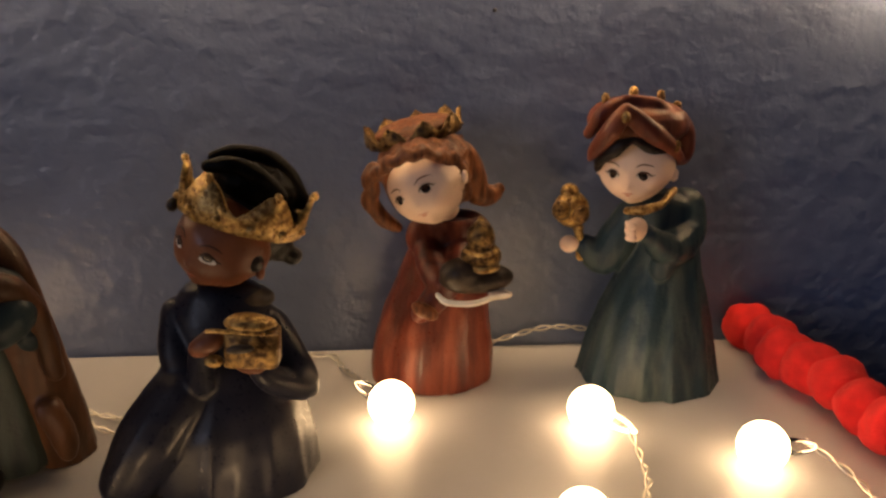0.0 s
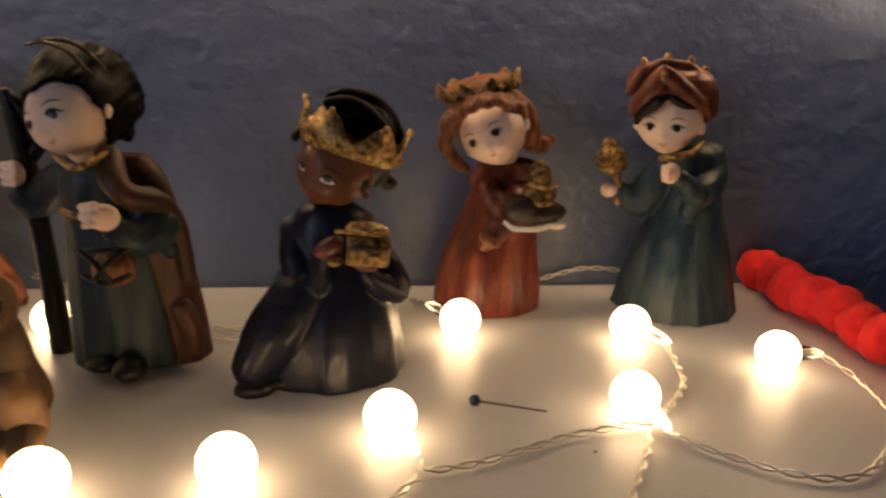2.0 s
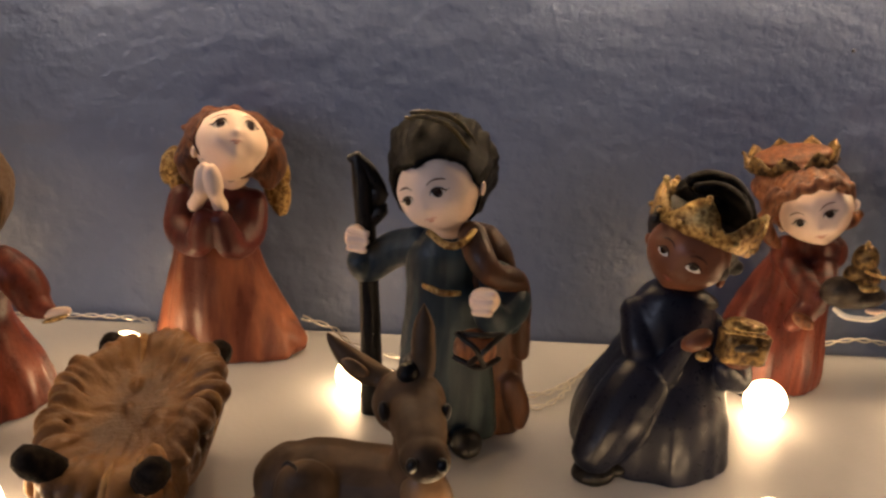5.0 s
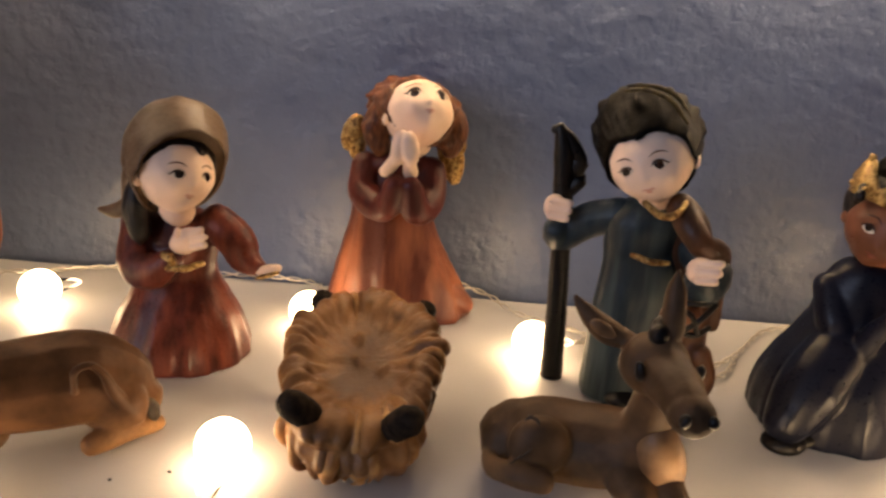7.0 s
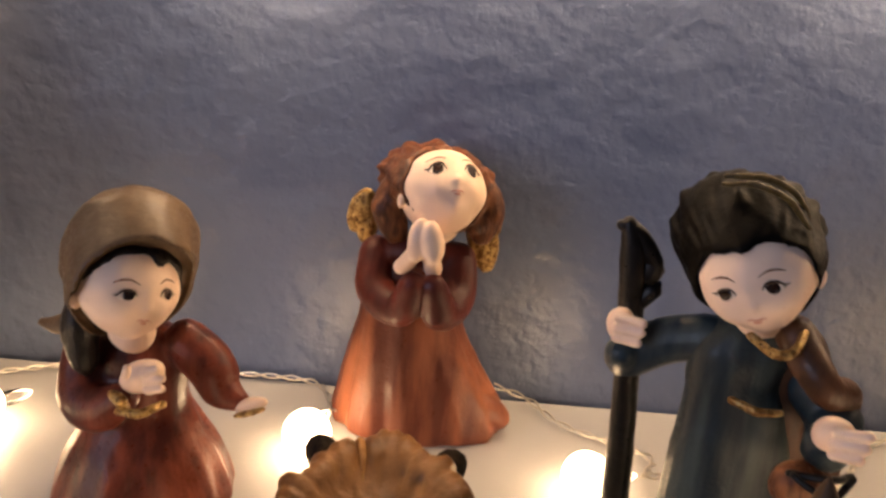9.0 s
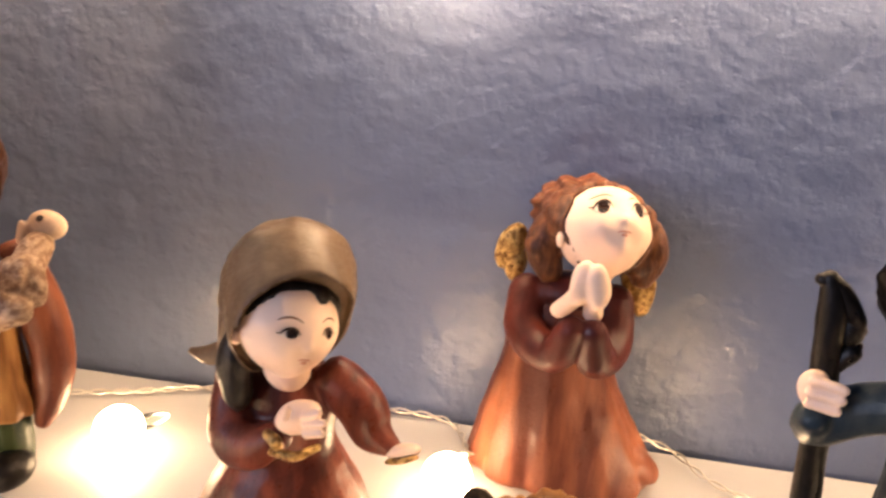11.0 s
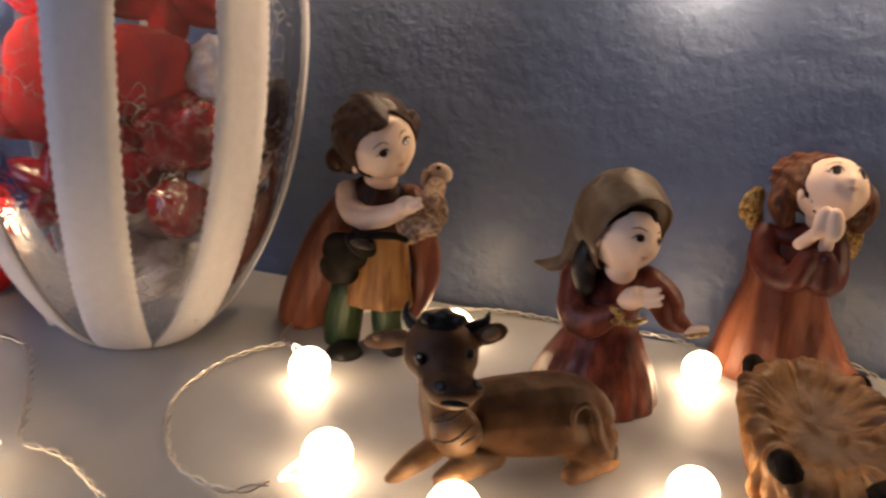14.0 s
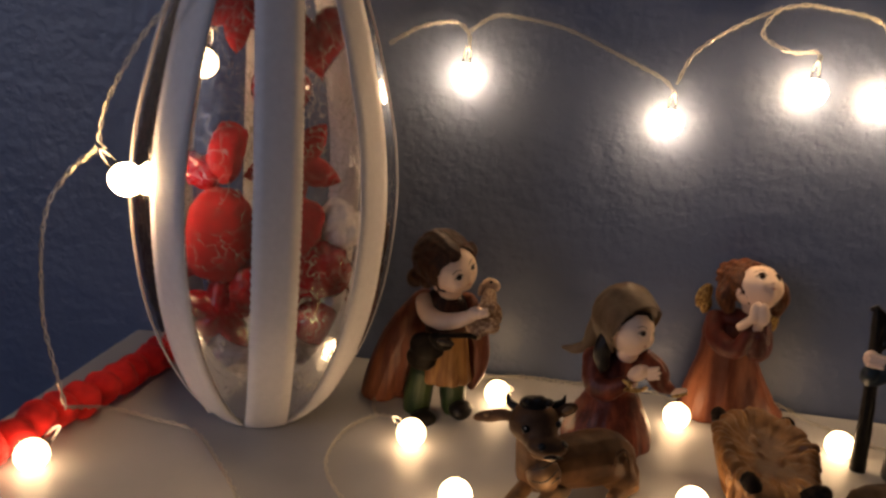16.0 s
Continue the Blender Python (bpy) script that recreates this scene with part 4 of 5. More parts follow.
def angel(bm):
    loft(bm, [(-.013, 0, -.0016, .0288, .0166), (-.0127, 0, .0026, .0321, .0181), (-.0135, 0, .0129, .0298, .0177), (-.0161, 0, .0264, .0246, .016), (-.0182, 0, .0423, .0188, .014), (-.019, 0, .0526, .0172, .0129), (-.0182, 0, .0628, .0183, .0111), (-.0165, 0, .0704, .0145, .0088), (-.0144, 0, .0744, .0068, .0059)], 'ORANGE', 8, .05)
    blob(bm, (.0117, -.004, .0113), (.0115, .0064, .0056), 'ORANGE', 36)
    tube(bm, [(-.0308, -.004, .0684, .0063), (-.0302, -.012, .058, .0067), (-.0204, -.022, .0553, .0061), (-.0166, -.028, .0669, .0045)], 'MAROON')
    tube(bm, [(-.003, -.004, .0678, .0071), (-.0031, -.012, .0572, .0072), (-.0073, -.022, .0555, .0065), (-.01, -.028, .067, .0043)], 'MAROON')
    blob(bm, (-.0165, -.004, .07), (.0146, .0085, .0061), 'MAROON', -2)
    blob(bm, (-.0153, -.032, .0832), (.0038, .0033, .0073), 'SKIN', 6)
    blob(bm, (-.0112, -.034, .0833), (.0037, .0033, .0072), 'SKIN', -8)
    tube(bm, [(-.0208, -.025, .0714, .0027), (-.0181, -.028, .0755, .0029), (-.0154, -.031, .0802, .0029)], 'SKIN')
    tube(bm, [(-.0106, -.025, .0716, .003), (-.0112, -.028, .0757, .0029), (-.0116, -.032, .0804, .0029)], 'SKIN')
    blob(bm, (-.0104, -.006, .0803), (.0069, .006, .0067), 'SKIN', -2)
    head(bm, (-.0096, -.0100, .0928), .0142, (25, -54, 8.5), (0, .3), "FACE", 1.2, 1.5, 0.06)
    cap(bm, (-.0096, -.0100, .0928), .0142, (25, -54, 8.5), 'AUBURN', [(0, 57), (16, 60), (36, 57), (56, 60), (75, 60), (90, 70), (130, 88), (180, 118), (230, 88), (270, 72), (288, 60), (308, 58), (328, 57), (345, 60)], (-.0118, .004, .0955), (.0205, .0160, .0165), 20, .04, .34, 1.08, 5)
    tube(bm, [(-.0255, -.004, .092, .0055), (-.0275, -.004, .084, .0062), (-.0245, -.006, .0765, .0045)], 'AUBURN')
    tube(bm, [(.0045, -.004, .092, .0055), (.0062, -.004, .085, .0058), (.0045, -.006, .0785, .0042)], 'AUBURN')
    blob(bm, (-.0286, -.006, .0853), (.0052, .005, .005), 'AUBURN', -2)
    blob(bm, (.0026, -.006, .083), (.0065, .0053, .0048), 'AUBURN', -2)
    blob(bm, (.0065, -.002, .0873), (.0044, .0044, .0044), 'AUBURN', -2)
    blob(bm, (.0052, .008, .0743), (.0058, .0028, .0151), 'GOLD', -12)
    blob(bm, (.0078, .006, .0811), (.0035, .0025, .0075), 'GOLD', -16)
    blob(bm, (-.0381, .006, .08), (.0049, .0027, .0086), 'GOLD', 16)
    blob(bm, (-.0357, .006, .0738), (.0037, .0025, .0062), 'GOLD', 8)


def woman_hooded(bm):
    loft(bm, [(-.0148, 0, -.0098, .0187, .018), (-.0143, 0, -.0053, .0255, .0242), (-.0148, 0, .0027, .0273, .0257), (-.0146, 0, .0142, .0239, .0221), (-.0144, 0, .0254, .018, .0167), (-.0136, 0, .0344, .0132, .0125), (-.0146, 0, .047, .015, .0113), (-.0151, 0, .0547, .0129, .0097), (-.015, 0, .0579, .0072, .0064)], 'RED', 12, .03)
    tube(bm, [(-.0281, -.002, .0522, .0067), (-.0262, -.01, .04, .0076), (-.0197, -.015, .0379, .007), (-.0105, -.019, .0445, .0042)], 'RED')
    tube(bm, [(.0004, -.002, .0547, .0067), (.0083, -.004, .0483, .0074), (.0123, -.006, .0421, .0059), (.0173, -.008, .04, .0034)], 'RED')
    blob(bm, (-.0041, -.022, .0532), (.0067, .0039, .0046), 'SKIN', -29)
    tube(bm, [(0, -.03, .0587, .0014), (.0039, -.032, .0613, .0011)], 'SKIN')
    tube(bm, [(.0005, -.03, .0566, .0014), (.0052, -.032, .0586, .0011)], 'SKIN')
    tube(bm, [(.0005, -.03, .0543, .0015), (.0052, -.032, .0557, .0011)], 'SKIN')
    tube(bm, [(-.005, -.03, .0576, .0013), (-.0046, -.03, .0596, .0011)], 'SKIN')
    tube(bm, [(-.0117, -.024, .048, .0014), (-.0088, -.026, .0477, .0016), (-.0089, -.024, .0445, .0014)], 'GOLD')
    tube(bm, [(-.0103, -.024, .0433, .0012), (-.0033, -.027, .045, .0013), (.0012, -.022, .0454, .001)], 'GOLD')
    blob(bm, (.0218, -.01, .04), (.0051, .0024, .0021), 'SKIN', -17)
    blob(bm, (.0219, -.012, .0386), (.0049, .0019, .001), 'GOLD', -17)
    blob(bm, (-.0106, -.012, .0609), (.0066, .0054, .0057), 'SKIN', -5)
    head(bm, (-.0105, -.0131, .0742), .0131, (47.6, -15.2, 12.4), (.5, 0), "FACE")
    cap(bm, (-.0105, -.0131, .0742), .0131, (47.6, -15.2, 12.4), 'HAIR', [(0, 44), (14, 30), (34, 32), (48, 50), (90, 76), (130, 92), (180, 118), (230, 94), (270, 74), (310, 58), (340, 48)], (-.0133, -.001, .0795), (.0160, .0145, .0150), 20, .02, .03, 1.05, 1)
    cap(bm, (-.0105, -.0131, .0742), .0131, (47.6, -15.2, 12.4), 'VEIL', [(0, 42), (20, 37), (45, 45), (70, 63), (90, 77), (120, 92), (150, 108), (180, 126), (220, 108), (250, 88), (270, 75), (300, 62), (330, 51)], (-.0128, -.001, .0785), (.0200, .0185, .0208), 7, .006, .03, 1.26, 4, 0.24, 0.30)
    tube(bm, [(-.0282, 0, .0762, .0048), (-.0306, 0, .0661, .0044), (-.0325, .002, .0578, .0037), (-.0391, .004, .0535, .003), (-.0463, .006, .0527, .0013)], 'VEIL')
    tube(bm, [(-.0225, -.010, .074, .0035), (-.0240, -.012, .0655, .0052), (-.0248, -.013, .058, .0050), (-.0235, -.014, .0515, .0036), (-.0240, -.013, .0470, .0009)], 'HAIR')


def boy_lamb(bm):
    tube(bm, [(-.0298, -.002, .0272, .0085), (-.032, -.002, .0121, .0091), (-.0324, -.002, -.0017, .0081)], 'GREEN')
    tube(bm, [(-.0115, 0, .0295, .0084), (-.0103, 0, .0151, .0085), (-.0092, 0, .0048, .0076)], 'GREEN')
    blob(bm, (-.0263, -.014, -.0006), (.0084, .0095, .0059), 'BLACK', -4)
    blob(bm, (-.004, -.008, .0069), (.0075, .0089, .0059), 'BLACK', -4)
    loft(bm, [(-.0171, 0, .022, .0164, .0126), (-.0172, 0, .0257, .0169, .0128), (-.0172, 0, .0372, .0151, .0116), (-.0175, 0, .0471, .0139, .0107), (-.0173, 0, .0568, .0127, .0098)], 'OCHRE', 12, .06)
    loft(bm, [(-.0179, 0, .054, .013, .0101), (-.019, 0, .0662, .0134, .01), (-.0199, 0, .0748, .0125, .0091), (-.0198, 0, .0801, .0075, .0067)], 'HAIRBROWN', 0, 0)
    tube(bm, [(-.0336, .012, .0672, .0088), (-.0463, .014, .0463, .011), (-.054, .014, .024, .0125), (-.0592, .012, .0035, .0118), (-.0602, .012, -.0063, .0083)], 'ORANGE')
    tube(bm, [(-.0402, .014, .053, .0112), (-.0424, .016, .0313, .013), (-.0454, .016, .0091, .0118)], 'ORANGE')
    tube(bm, [(-.0081, .01, .0695, .008), (-.0002, .01, .051, .0076), (.0032, .008, .0378, .0068), (.0021, .006, .0253, .0055), (.0005, .004, .0184, .003)], 'ORANGE')
    blob(bm, (-.0268, -.018, .0495), (.0107, .0043, .0089), 'BAG', 10)
    blob(bm, (-.0297, -.016, .041), (.0096, .0044, .0078), 'BAG', 6)
    tube(bm, [(-.0237, -.022, .0574, .002), (-.0139, -.026, .0608, .0017), (-.003, -.024, .0618, .0017), (.0014, -.022, .06, .0015)], 'BAG')
    blob(bm, (-.0182, -.022, .0552), (.0075, .0037, .005), 'BAG', 26)
    blob(bm, (-.0147, -.03, .058), (.0056, .0024, .0019), 'DARKCLOTH', 6)
    tube(bm, [(-.0319, -.004, .0728, .0057), (-.0291, -.008, .0667, .0057), (-.0206, -.014, .065, .0053), (-.0109, -.018, .0677, .0047), (-.002, -.021, .0725, .0039)], 'SKIN')
    blob(bm, (.0006, -.022, .0749), (.0055, .0038, .0041), 'SKIN', -18)
    tube(bm, [(.0036, -.026, .0774, .0015), (.007, -.026, .0791, .0013)], 'SKIN')
    tube(bm, [(.0039, -.026, .0755, .0015), (.0076, -.026, .0767, .0013)], 'SKIN')
    blob(bm, (.0022, -.014, .0657), (.0082, .0062, .0077), 'LAMB', -4)
    blob(bm, (.0071, -.01, .0712), (.0072, .0057, .0082), 'LAMB', -4)
    blob(bm, (.0094, -.016, .0659), (.0056, .0042, .0044), 'LAMB', -4)
    blob(bm, (.0019, -.018, .0609), (.0042, .0037, .0035), 'LAMB', -4)
    blob(bm, (.0125, -.01, .0687), (.003, .003, .0035), 'LAMB', -4)
    curls(bm, (.0031, -.013, .0662), (.0087, .0065, .0082), 'LAMB', -4, .0014, 40)
    curls(bm, (.0074, -.01, .0712), (.0075, .006, .0082), 'LAMB', -4, .0014, 40)
    tube(bm, [(.0069, -.006, .0748, .0053), (.006, .002, .0795, .0044)], 'LAMB')
    blob(bm, (.0067, .006, .0844), (.0057, .0044, .0046), 'LAMBFACE', 8)
    spot(bm, (.0065, .0026, .0873), (-.0062, -.8012, .5984), .001, .001, 'EYE', -4)
    blob(bm, (.0008, .002, .0822), (.0018, .0015, .0044), 'LAMBFACE', 6)
    blob(bm, (-.017, -.004, .0812), (.0074, .0061, .0059), 'SKIN', -4)
    head(bm, (-.0160, -.0082, .0957), .0142, (41.9, -11.6, -26.5), (-.4, .2), "FACE")
    cap(bm, (-.0160, -.0082, .0957), .0142, (41.9, -11.6, -26.5), 'HAIRBROWN', [(0, 27), (14, 36), (28, 62), (44, 56), (70, 60), (100, 76), (140, 100), (180, 116), (220, 104), (262, 78), (300, 60), (330, 35)], (-.0225, .002, .0995), (.0200, .0180, .0182), 18, .022, .06, 1.12, 8)
    blob(bm, (-.0070, .002, .1065), (.0036, .0046, .0046), 'HAIRBROWN', -24)
    blob(bm, (-.0392, 0, .0858), (.0058, .0058, .006), 'HAIRBROWN', -4)
    blob(bm, (-.0316, -.004, .0853), (.0046, .0051, .0046), 'HAIRBROWN', -4)
    blob(bm, (-.043, 0, .0863), (.0021, .0018, .0016), 'HAIRORANGE', -4)


def ox(bm):
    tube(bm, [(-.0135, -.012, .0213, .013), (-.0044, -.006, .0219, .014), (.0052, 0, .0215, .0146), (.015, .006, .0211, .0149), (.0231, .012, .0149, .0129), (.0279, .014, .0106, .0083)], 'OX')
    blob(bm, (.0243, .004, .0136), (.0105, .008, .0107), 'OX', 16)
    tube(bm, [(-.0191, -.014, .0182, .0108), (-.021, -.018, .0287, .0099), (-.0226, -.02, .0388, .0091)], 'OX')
    blob(bm, (-.0161, -.0255, .0236), (.0088, .0065, .0088), 'OXPALE', -4)
    blob(bm, (-.0236, -.025, .05), (.0124, .0094, .0113), 'OX', -4)
    blob(bm, (-.0204, -.03, .0459), (.0094, .007, .0075), 'OX', -4)
    blob(bm, (-.0167, -.036, .0443), (.0099, .0059, .005), 'OX', -4)
    blob(bm, (-.0165, -.036, .0407), (.0077, .0047, .0031), 'OXPALE', -4)
    spot(bm, (-.0192, -.0411, .0464), (-.1722, -.8435, .5089), .0018, .0018, 'BLACK', -4)
    spot(bm, (-.0086, -.0372, .0474), (.5703, -.2394, .7858), .0016, .0019, 'BLACK', -4)
    blob(bm, (-.0138, -.044, .0432), (.0044, .0018, .0009), 'BLACK', -8)
    blob(bm, (-.0244, -.024, .0598), (.0076, .0066, .0035), 'HAIR', -4)
    blob(bm, (-.0276, -.028, .0621), (.0028, .0028, .002), 'HAIR', -4)
    blob(bm, (-.0224, -.028, .0639), (.0031, .0028, .002), 'HAIR', -4)
    blob(bm, (-.0179, -.028, .063), (.0028, .0028, .002), 'HAIR', -4)
    tube(bm, [(-.0321, -.022, .055, .0023), (-.0357, -.02, .0564, .002), (-.0374, -.019, .0589, .0014), (-.0372, -.019, .0623, .0004)], 'BLACK')
    tube(bm, [(-.0179, -.022, .0576, .0022), (-.0137, -.021, .0592, .0019), (-.0109, -.021, .0614, .0014), (-.0102, -.021, .0647, .0004)], 'BLACK')
    tube(bm, [(-.0337, -.022, .0507, .0024), (-.0401, -.018, .0487, .003), (-.0458, -.015, .0459, .0032), (-.0513, -.012, .0429, .0023), (-.0538, -.011, .0416, .0007)], 'OX')
    blob(bm, (-.0452, -.0175, .0471), (.0046, .0008, .0017), 'OXPALE', 4)
    blob(bm, (-.0096, -.022, .0574), (.0071, .0014, .0035), 'OX', -28)
    blob(bm, (-.0082, -.0245, .0588), (.0037, .0011, .0022), 'OXPALE', -28)
    blob(bm, (-.0276, -.0345, .0507), (.0018, .0014, .0019), 'BLACK', -4)
    # Glint on the eye, put in as a small white dot.
    blob(bm, (-.0276, -.0362, .052), (.0005, .0004, .0005), 'WHITE', -4)
    blob(bm, (-.0125, -.034, .0551), (.0014, .0014, .0018), 'BLACK', -4)
    tube(bm, [(-.0222, -.0335, .0297, .0006), (-.0164, -.035, .0327, .0007), (-.0122, -.0335, .0363, .0006)], 'DARKCLOTH')
    tube(bm, [(-.0221, -.033, .0235, .0006), (-.0152, -.035, .0254, .0007), (-.0098, -.0325, .031, .0006)], 'DARKCLOTH')
    tube(bm, [(-.0125, -.0345, .0244, .0006), (-.0086, -.033, .028, .0006)], 'DARKCLOTH')
    tube(bm, [(-.024, -.02, .0127, .0044), (-.0292, -.03, .011, .0038), (-.0328, -.034, .0086, .0028), (-.0346, -.036, .0083, .0018)], 'OXPALE')
    tube(bm, [(-.0056, -.012, .0102, .0057), (-.0095, -.024, .0129, .0048), (-.0139, -.032, .0132, .0042), (-.0176, -.036, .0116, .003)], 'OXPALE')
    tube(bm, [(.0346, .012, .0027, .0028), (.0281, .002, .0054, .0039), (.0213, -.006, .0048, .0037)], 'OX')
    tube(bm, [(.0194, -.0105, .0249, .001), (.0201, -.011, .0319, .0012), (.0237, -.008, .0332, .0012), (.0264, -.006, .0287, .0015), (.0293, -.002, .0183, .0021), (.0328, .002, .0106, .0023)], 'OX')
    blob(bm, (.0338, .0095, .0100), (.0018, .0038, .0052), 'DARKCLOTH', -24)


def donkey(bm):
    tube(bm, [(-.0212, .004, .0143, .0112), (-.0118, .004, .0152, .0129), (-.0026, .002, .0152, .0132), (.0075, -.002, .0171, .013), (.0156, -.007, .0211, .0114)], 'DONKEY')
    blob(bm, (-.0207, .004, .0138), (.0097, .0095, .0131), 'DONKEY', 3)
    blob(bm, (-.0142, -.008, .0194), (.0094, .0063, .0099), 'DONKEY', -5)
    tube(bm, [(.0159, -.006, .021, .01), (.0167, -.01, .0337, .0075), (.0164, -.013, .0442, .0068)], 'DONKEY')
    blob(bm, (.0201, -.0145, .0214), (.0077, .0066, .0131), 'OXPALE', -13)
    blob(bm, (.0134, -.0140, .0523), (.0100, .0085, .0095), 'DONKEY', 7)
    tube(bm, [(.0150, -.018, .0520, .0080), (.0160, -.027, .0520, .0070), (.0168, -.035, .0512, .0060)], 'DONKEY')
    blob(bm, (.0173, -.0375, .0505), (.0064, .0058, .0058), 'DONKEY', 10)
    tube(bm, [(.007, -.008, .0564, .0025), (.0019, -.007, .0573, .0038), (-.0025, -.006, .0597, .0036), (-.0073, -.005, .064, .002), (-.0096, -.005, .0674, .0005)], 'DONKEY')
    blob(bm, (-.0015, -.0105, .0599), (.0047, .0012, .0022), 'OXPALE', 30)
    tube(bm, [(.0168, -.014, .0623, .0029), (.016, -.013, .0689, .0034), (.016, -.012, .0746, .0026), (.0155, -.012, .0801, .0005)], 'DONKEY')
    blob(bm, (.0149, -.012, .0626), (.0041, .0038, .0038), 'HAIR', -5)
    blob(bm, (.0123, -.016, .0619), (.0029, .0029, .0032), 'HAIR', -5)
    blob(bm, (.0068, -.0235, .0545), (.0014, .0017, .0027), 'BLACK', -11)
    blob(bm, (.0225, -.0235, .0550), (.0014, .0017, .0027), 'BLACK', 11)
    blob(bm, (.0140, -.0425, .0515), (.0015, .0016, .0020), 'BLACK', -5)
    blob(bm, (.0212, -.0420, .0515), (.0014, .0016, .0020), 'BLACK', -5)
    tube(bm, [(-.0284, -.004, .0122, .0024), (-.0271, -.01, .0121, .0032), (-.0199, -.016, .0138, .0039), (-.0132, -.018, .0138, .0038)], 'DONKEY')
    tube(bm, [(-.0207, -.015, .0302, .0003), (-.0194, -.014, .0322, .0007), (-.0171, -.0145, .0317, .0008), (-.0157, -.015, .0287, .0003)], 'DARKCLOTH')
    tube(bm, [(-.0153, -.0155, .0251, .0003), (-.0184, -.016, .0221, .0006), (-.0225, -.015, .0175, .0006), (-.026, -.012, .0125, .0004)], 'DARKCLOTH')
    tube(bm, [(.0122, -.014, .0145, .0074), (.0147, -.022, .0123, .0053), (.0158, -.026, .0093, .0039)], 'DONKEY')
    tube(bm, [(.0221, -.016, .0148, .0058), (.0241, -.024, .0137, .0042), (.0262, -.028, .013, .0032)], 'DONKEY')
    blob(bm, (-.0286, .002, .011), (.0013, .0028, .0047), 'DARKCLOTH', 3)


def straw_pad(bm):
    """A dished pad of modelled straw with a curling rim and a thick fringe."""
    rnd = random.Random(4)
    RX, RY = 0.0255, 0.0375
    def lip(a):
        return 1 + 0.035 * math.sin(5 * a) + 0.03 * math.sin(9 * a + 1) + 0.02 * math.sin(17 * a)
    rows = []
    for s, z in ((0.62, 0.001), (0.72, 0.006), (0.84, 0.015), (0.95, 0.025), (0.99, 0.0295), (0.93, 0.0335), (0.80, 0.0335), (0.62, 0.0312), (0.42, 0.0290), (0.2, 0.0280), (0.05, 0.0278)):
        ring = []
        for j in range(72):
            a = 2 * math.pi * j / 72
            wave = 0.0007 * math.sin(21 * a + 6 * s) + 0.0005 * math.sin(34 * a + 2)
            ring.append((RX * lip(a) * s * math.cos(a), RY * lip(a) * s * math.sin(a), z + wave * (1 if s > 0.5 else 0.3)))
        rows.append(ring)
    rings(bm, rows, "STRAW")
    # locks that roll over the rim
    for j in range(46):
        a = 2 * math.pi * (j + rnd.uniform(-0.3, 0.3)) / 46
        k, tw = lip(a), rnd.uniform(-0.10, 0.22)
        c, s, c2, s2 = math.cos(a), math.sin(a), math.cos(a + tw), math.sin(a + tw)
        w, drop = rnd.uniform(0.0014, 0.0026), rnd.uniform(0.003, 0.009)
        tube(bm, [(RX * 0.60 * c2, RY * 0.60 * s2, 0.0305, w * 0.4), (RX * k * 0.80 * c, RY * k * 0.80 * s, 0.0335, w), (RX * k * 0.97 * c, RY * k * 0.97 * s, 0.0318, w * 1.1),
                  (RX * (1.0 - drop * 10) * c2, RY * (1.0 - drop * 10) * s2, 0.0300 - drop, w * 0.5)], "STRAWPALE" if rnd.random() < 0.12 else "STRAW", 3, 8)
    # low swells inside the dish
    for j in range(8):
        a, q, b = rnd.uniform(0, 6.28), rnd.uniform(0.1, 0.5), rnd.uniform(0, 6.28)
        x, y, r = RX * q * math.cos(a), RY * q * math.sin(a), rnd.uniform(0.005, 0.010)
        tube(bm, [(x, y, 0.0270 + 0.003 * q, 0.0010), (x + r * 0.5 * math.cos(b), y + r * 0.5 * math.sin(b), 0.0278 + 0.003 * q, 0.0015), (x + r * math.cos(b), y + r * math.sin(b), 0.0270 + 0.003 * q, 0.0008)], "STRAW", 2, 6)
    # thick tufts hanging between the front logs, and thinner ones along the sides
    for j in range(25):
        x = -0.0200 + 0.040 * (j + rnd.uniform(-0.4, 0.4)) / 24
        y = -0.0345 + 0.007 * (x / 0.016) ** 2
        tube(bm, [(x * 0.95, y + 0.001, 0.0275, 0.0020), (x + rnd.uniform(-0.002, 0.002), y + rnd.uniform(-0.003, 0.000), 0.0195, 0.0025), (x * 0.8 + rnd.uniform(-0.004, 0.004), y + rnd.uniform(0.000, 0.005), rnd.uniform(0.006, 0.012), 0.0016), (x * 0.65 + rnd.uniform(-0.005, 0.005), y + rnd.uniform(0.002, 0.008), rnd.uniform(0.001, 0.006), 0.0004)],
             "STRAWPALE" if j % 3 == 1 else "STRAW", 3, 8)
    for j in range(22):
        side, y = (-1 if j % 2 else 1), -0.024 + 0.048 * (j // 2) / 10
        x = side * RX * math.sqrt(max(0.05, 1 - (y / RY) ** 2))
        tube(bm, [(x * 0.90, y, 0.0255, 0.0026), (x * 0.80, y + rnd.uniform(-0.002, 0.002), 0.018, 0.0030), (x * 0.60, y * 0.9 + rnd.uniform(-0.003, 0.003), rnd.uniform(0.006, 0.012), 0.0012)], "STRAWPALE" if j % 7 == 3 else "STRAW", 3, 8)
    # the dish leans forward
    for v in bm.verts:
        f = v.co.y / RY
        v.co.z *= 1 + (0.36 * max(f, -1.0) if f < 0 else 0.12 * f)


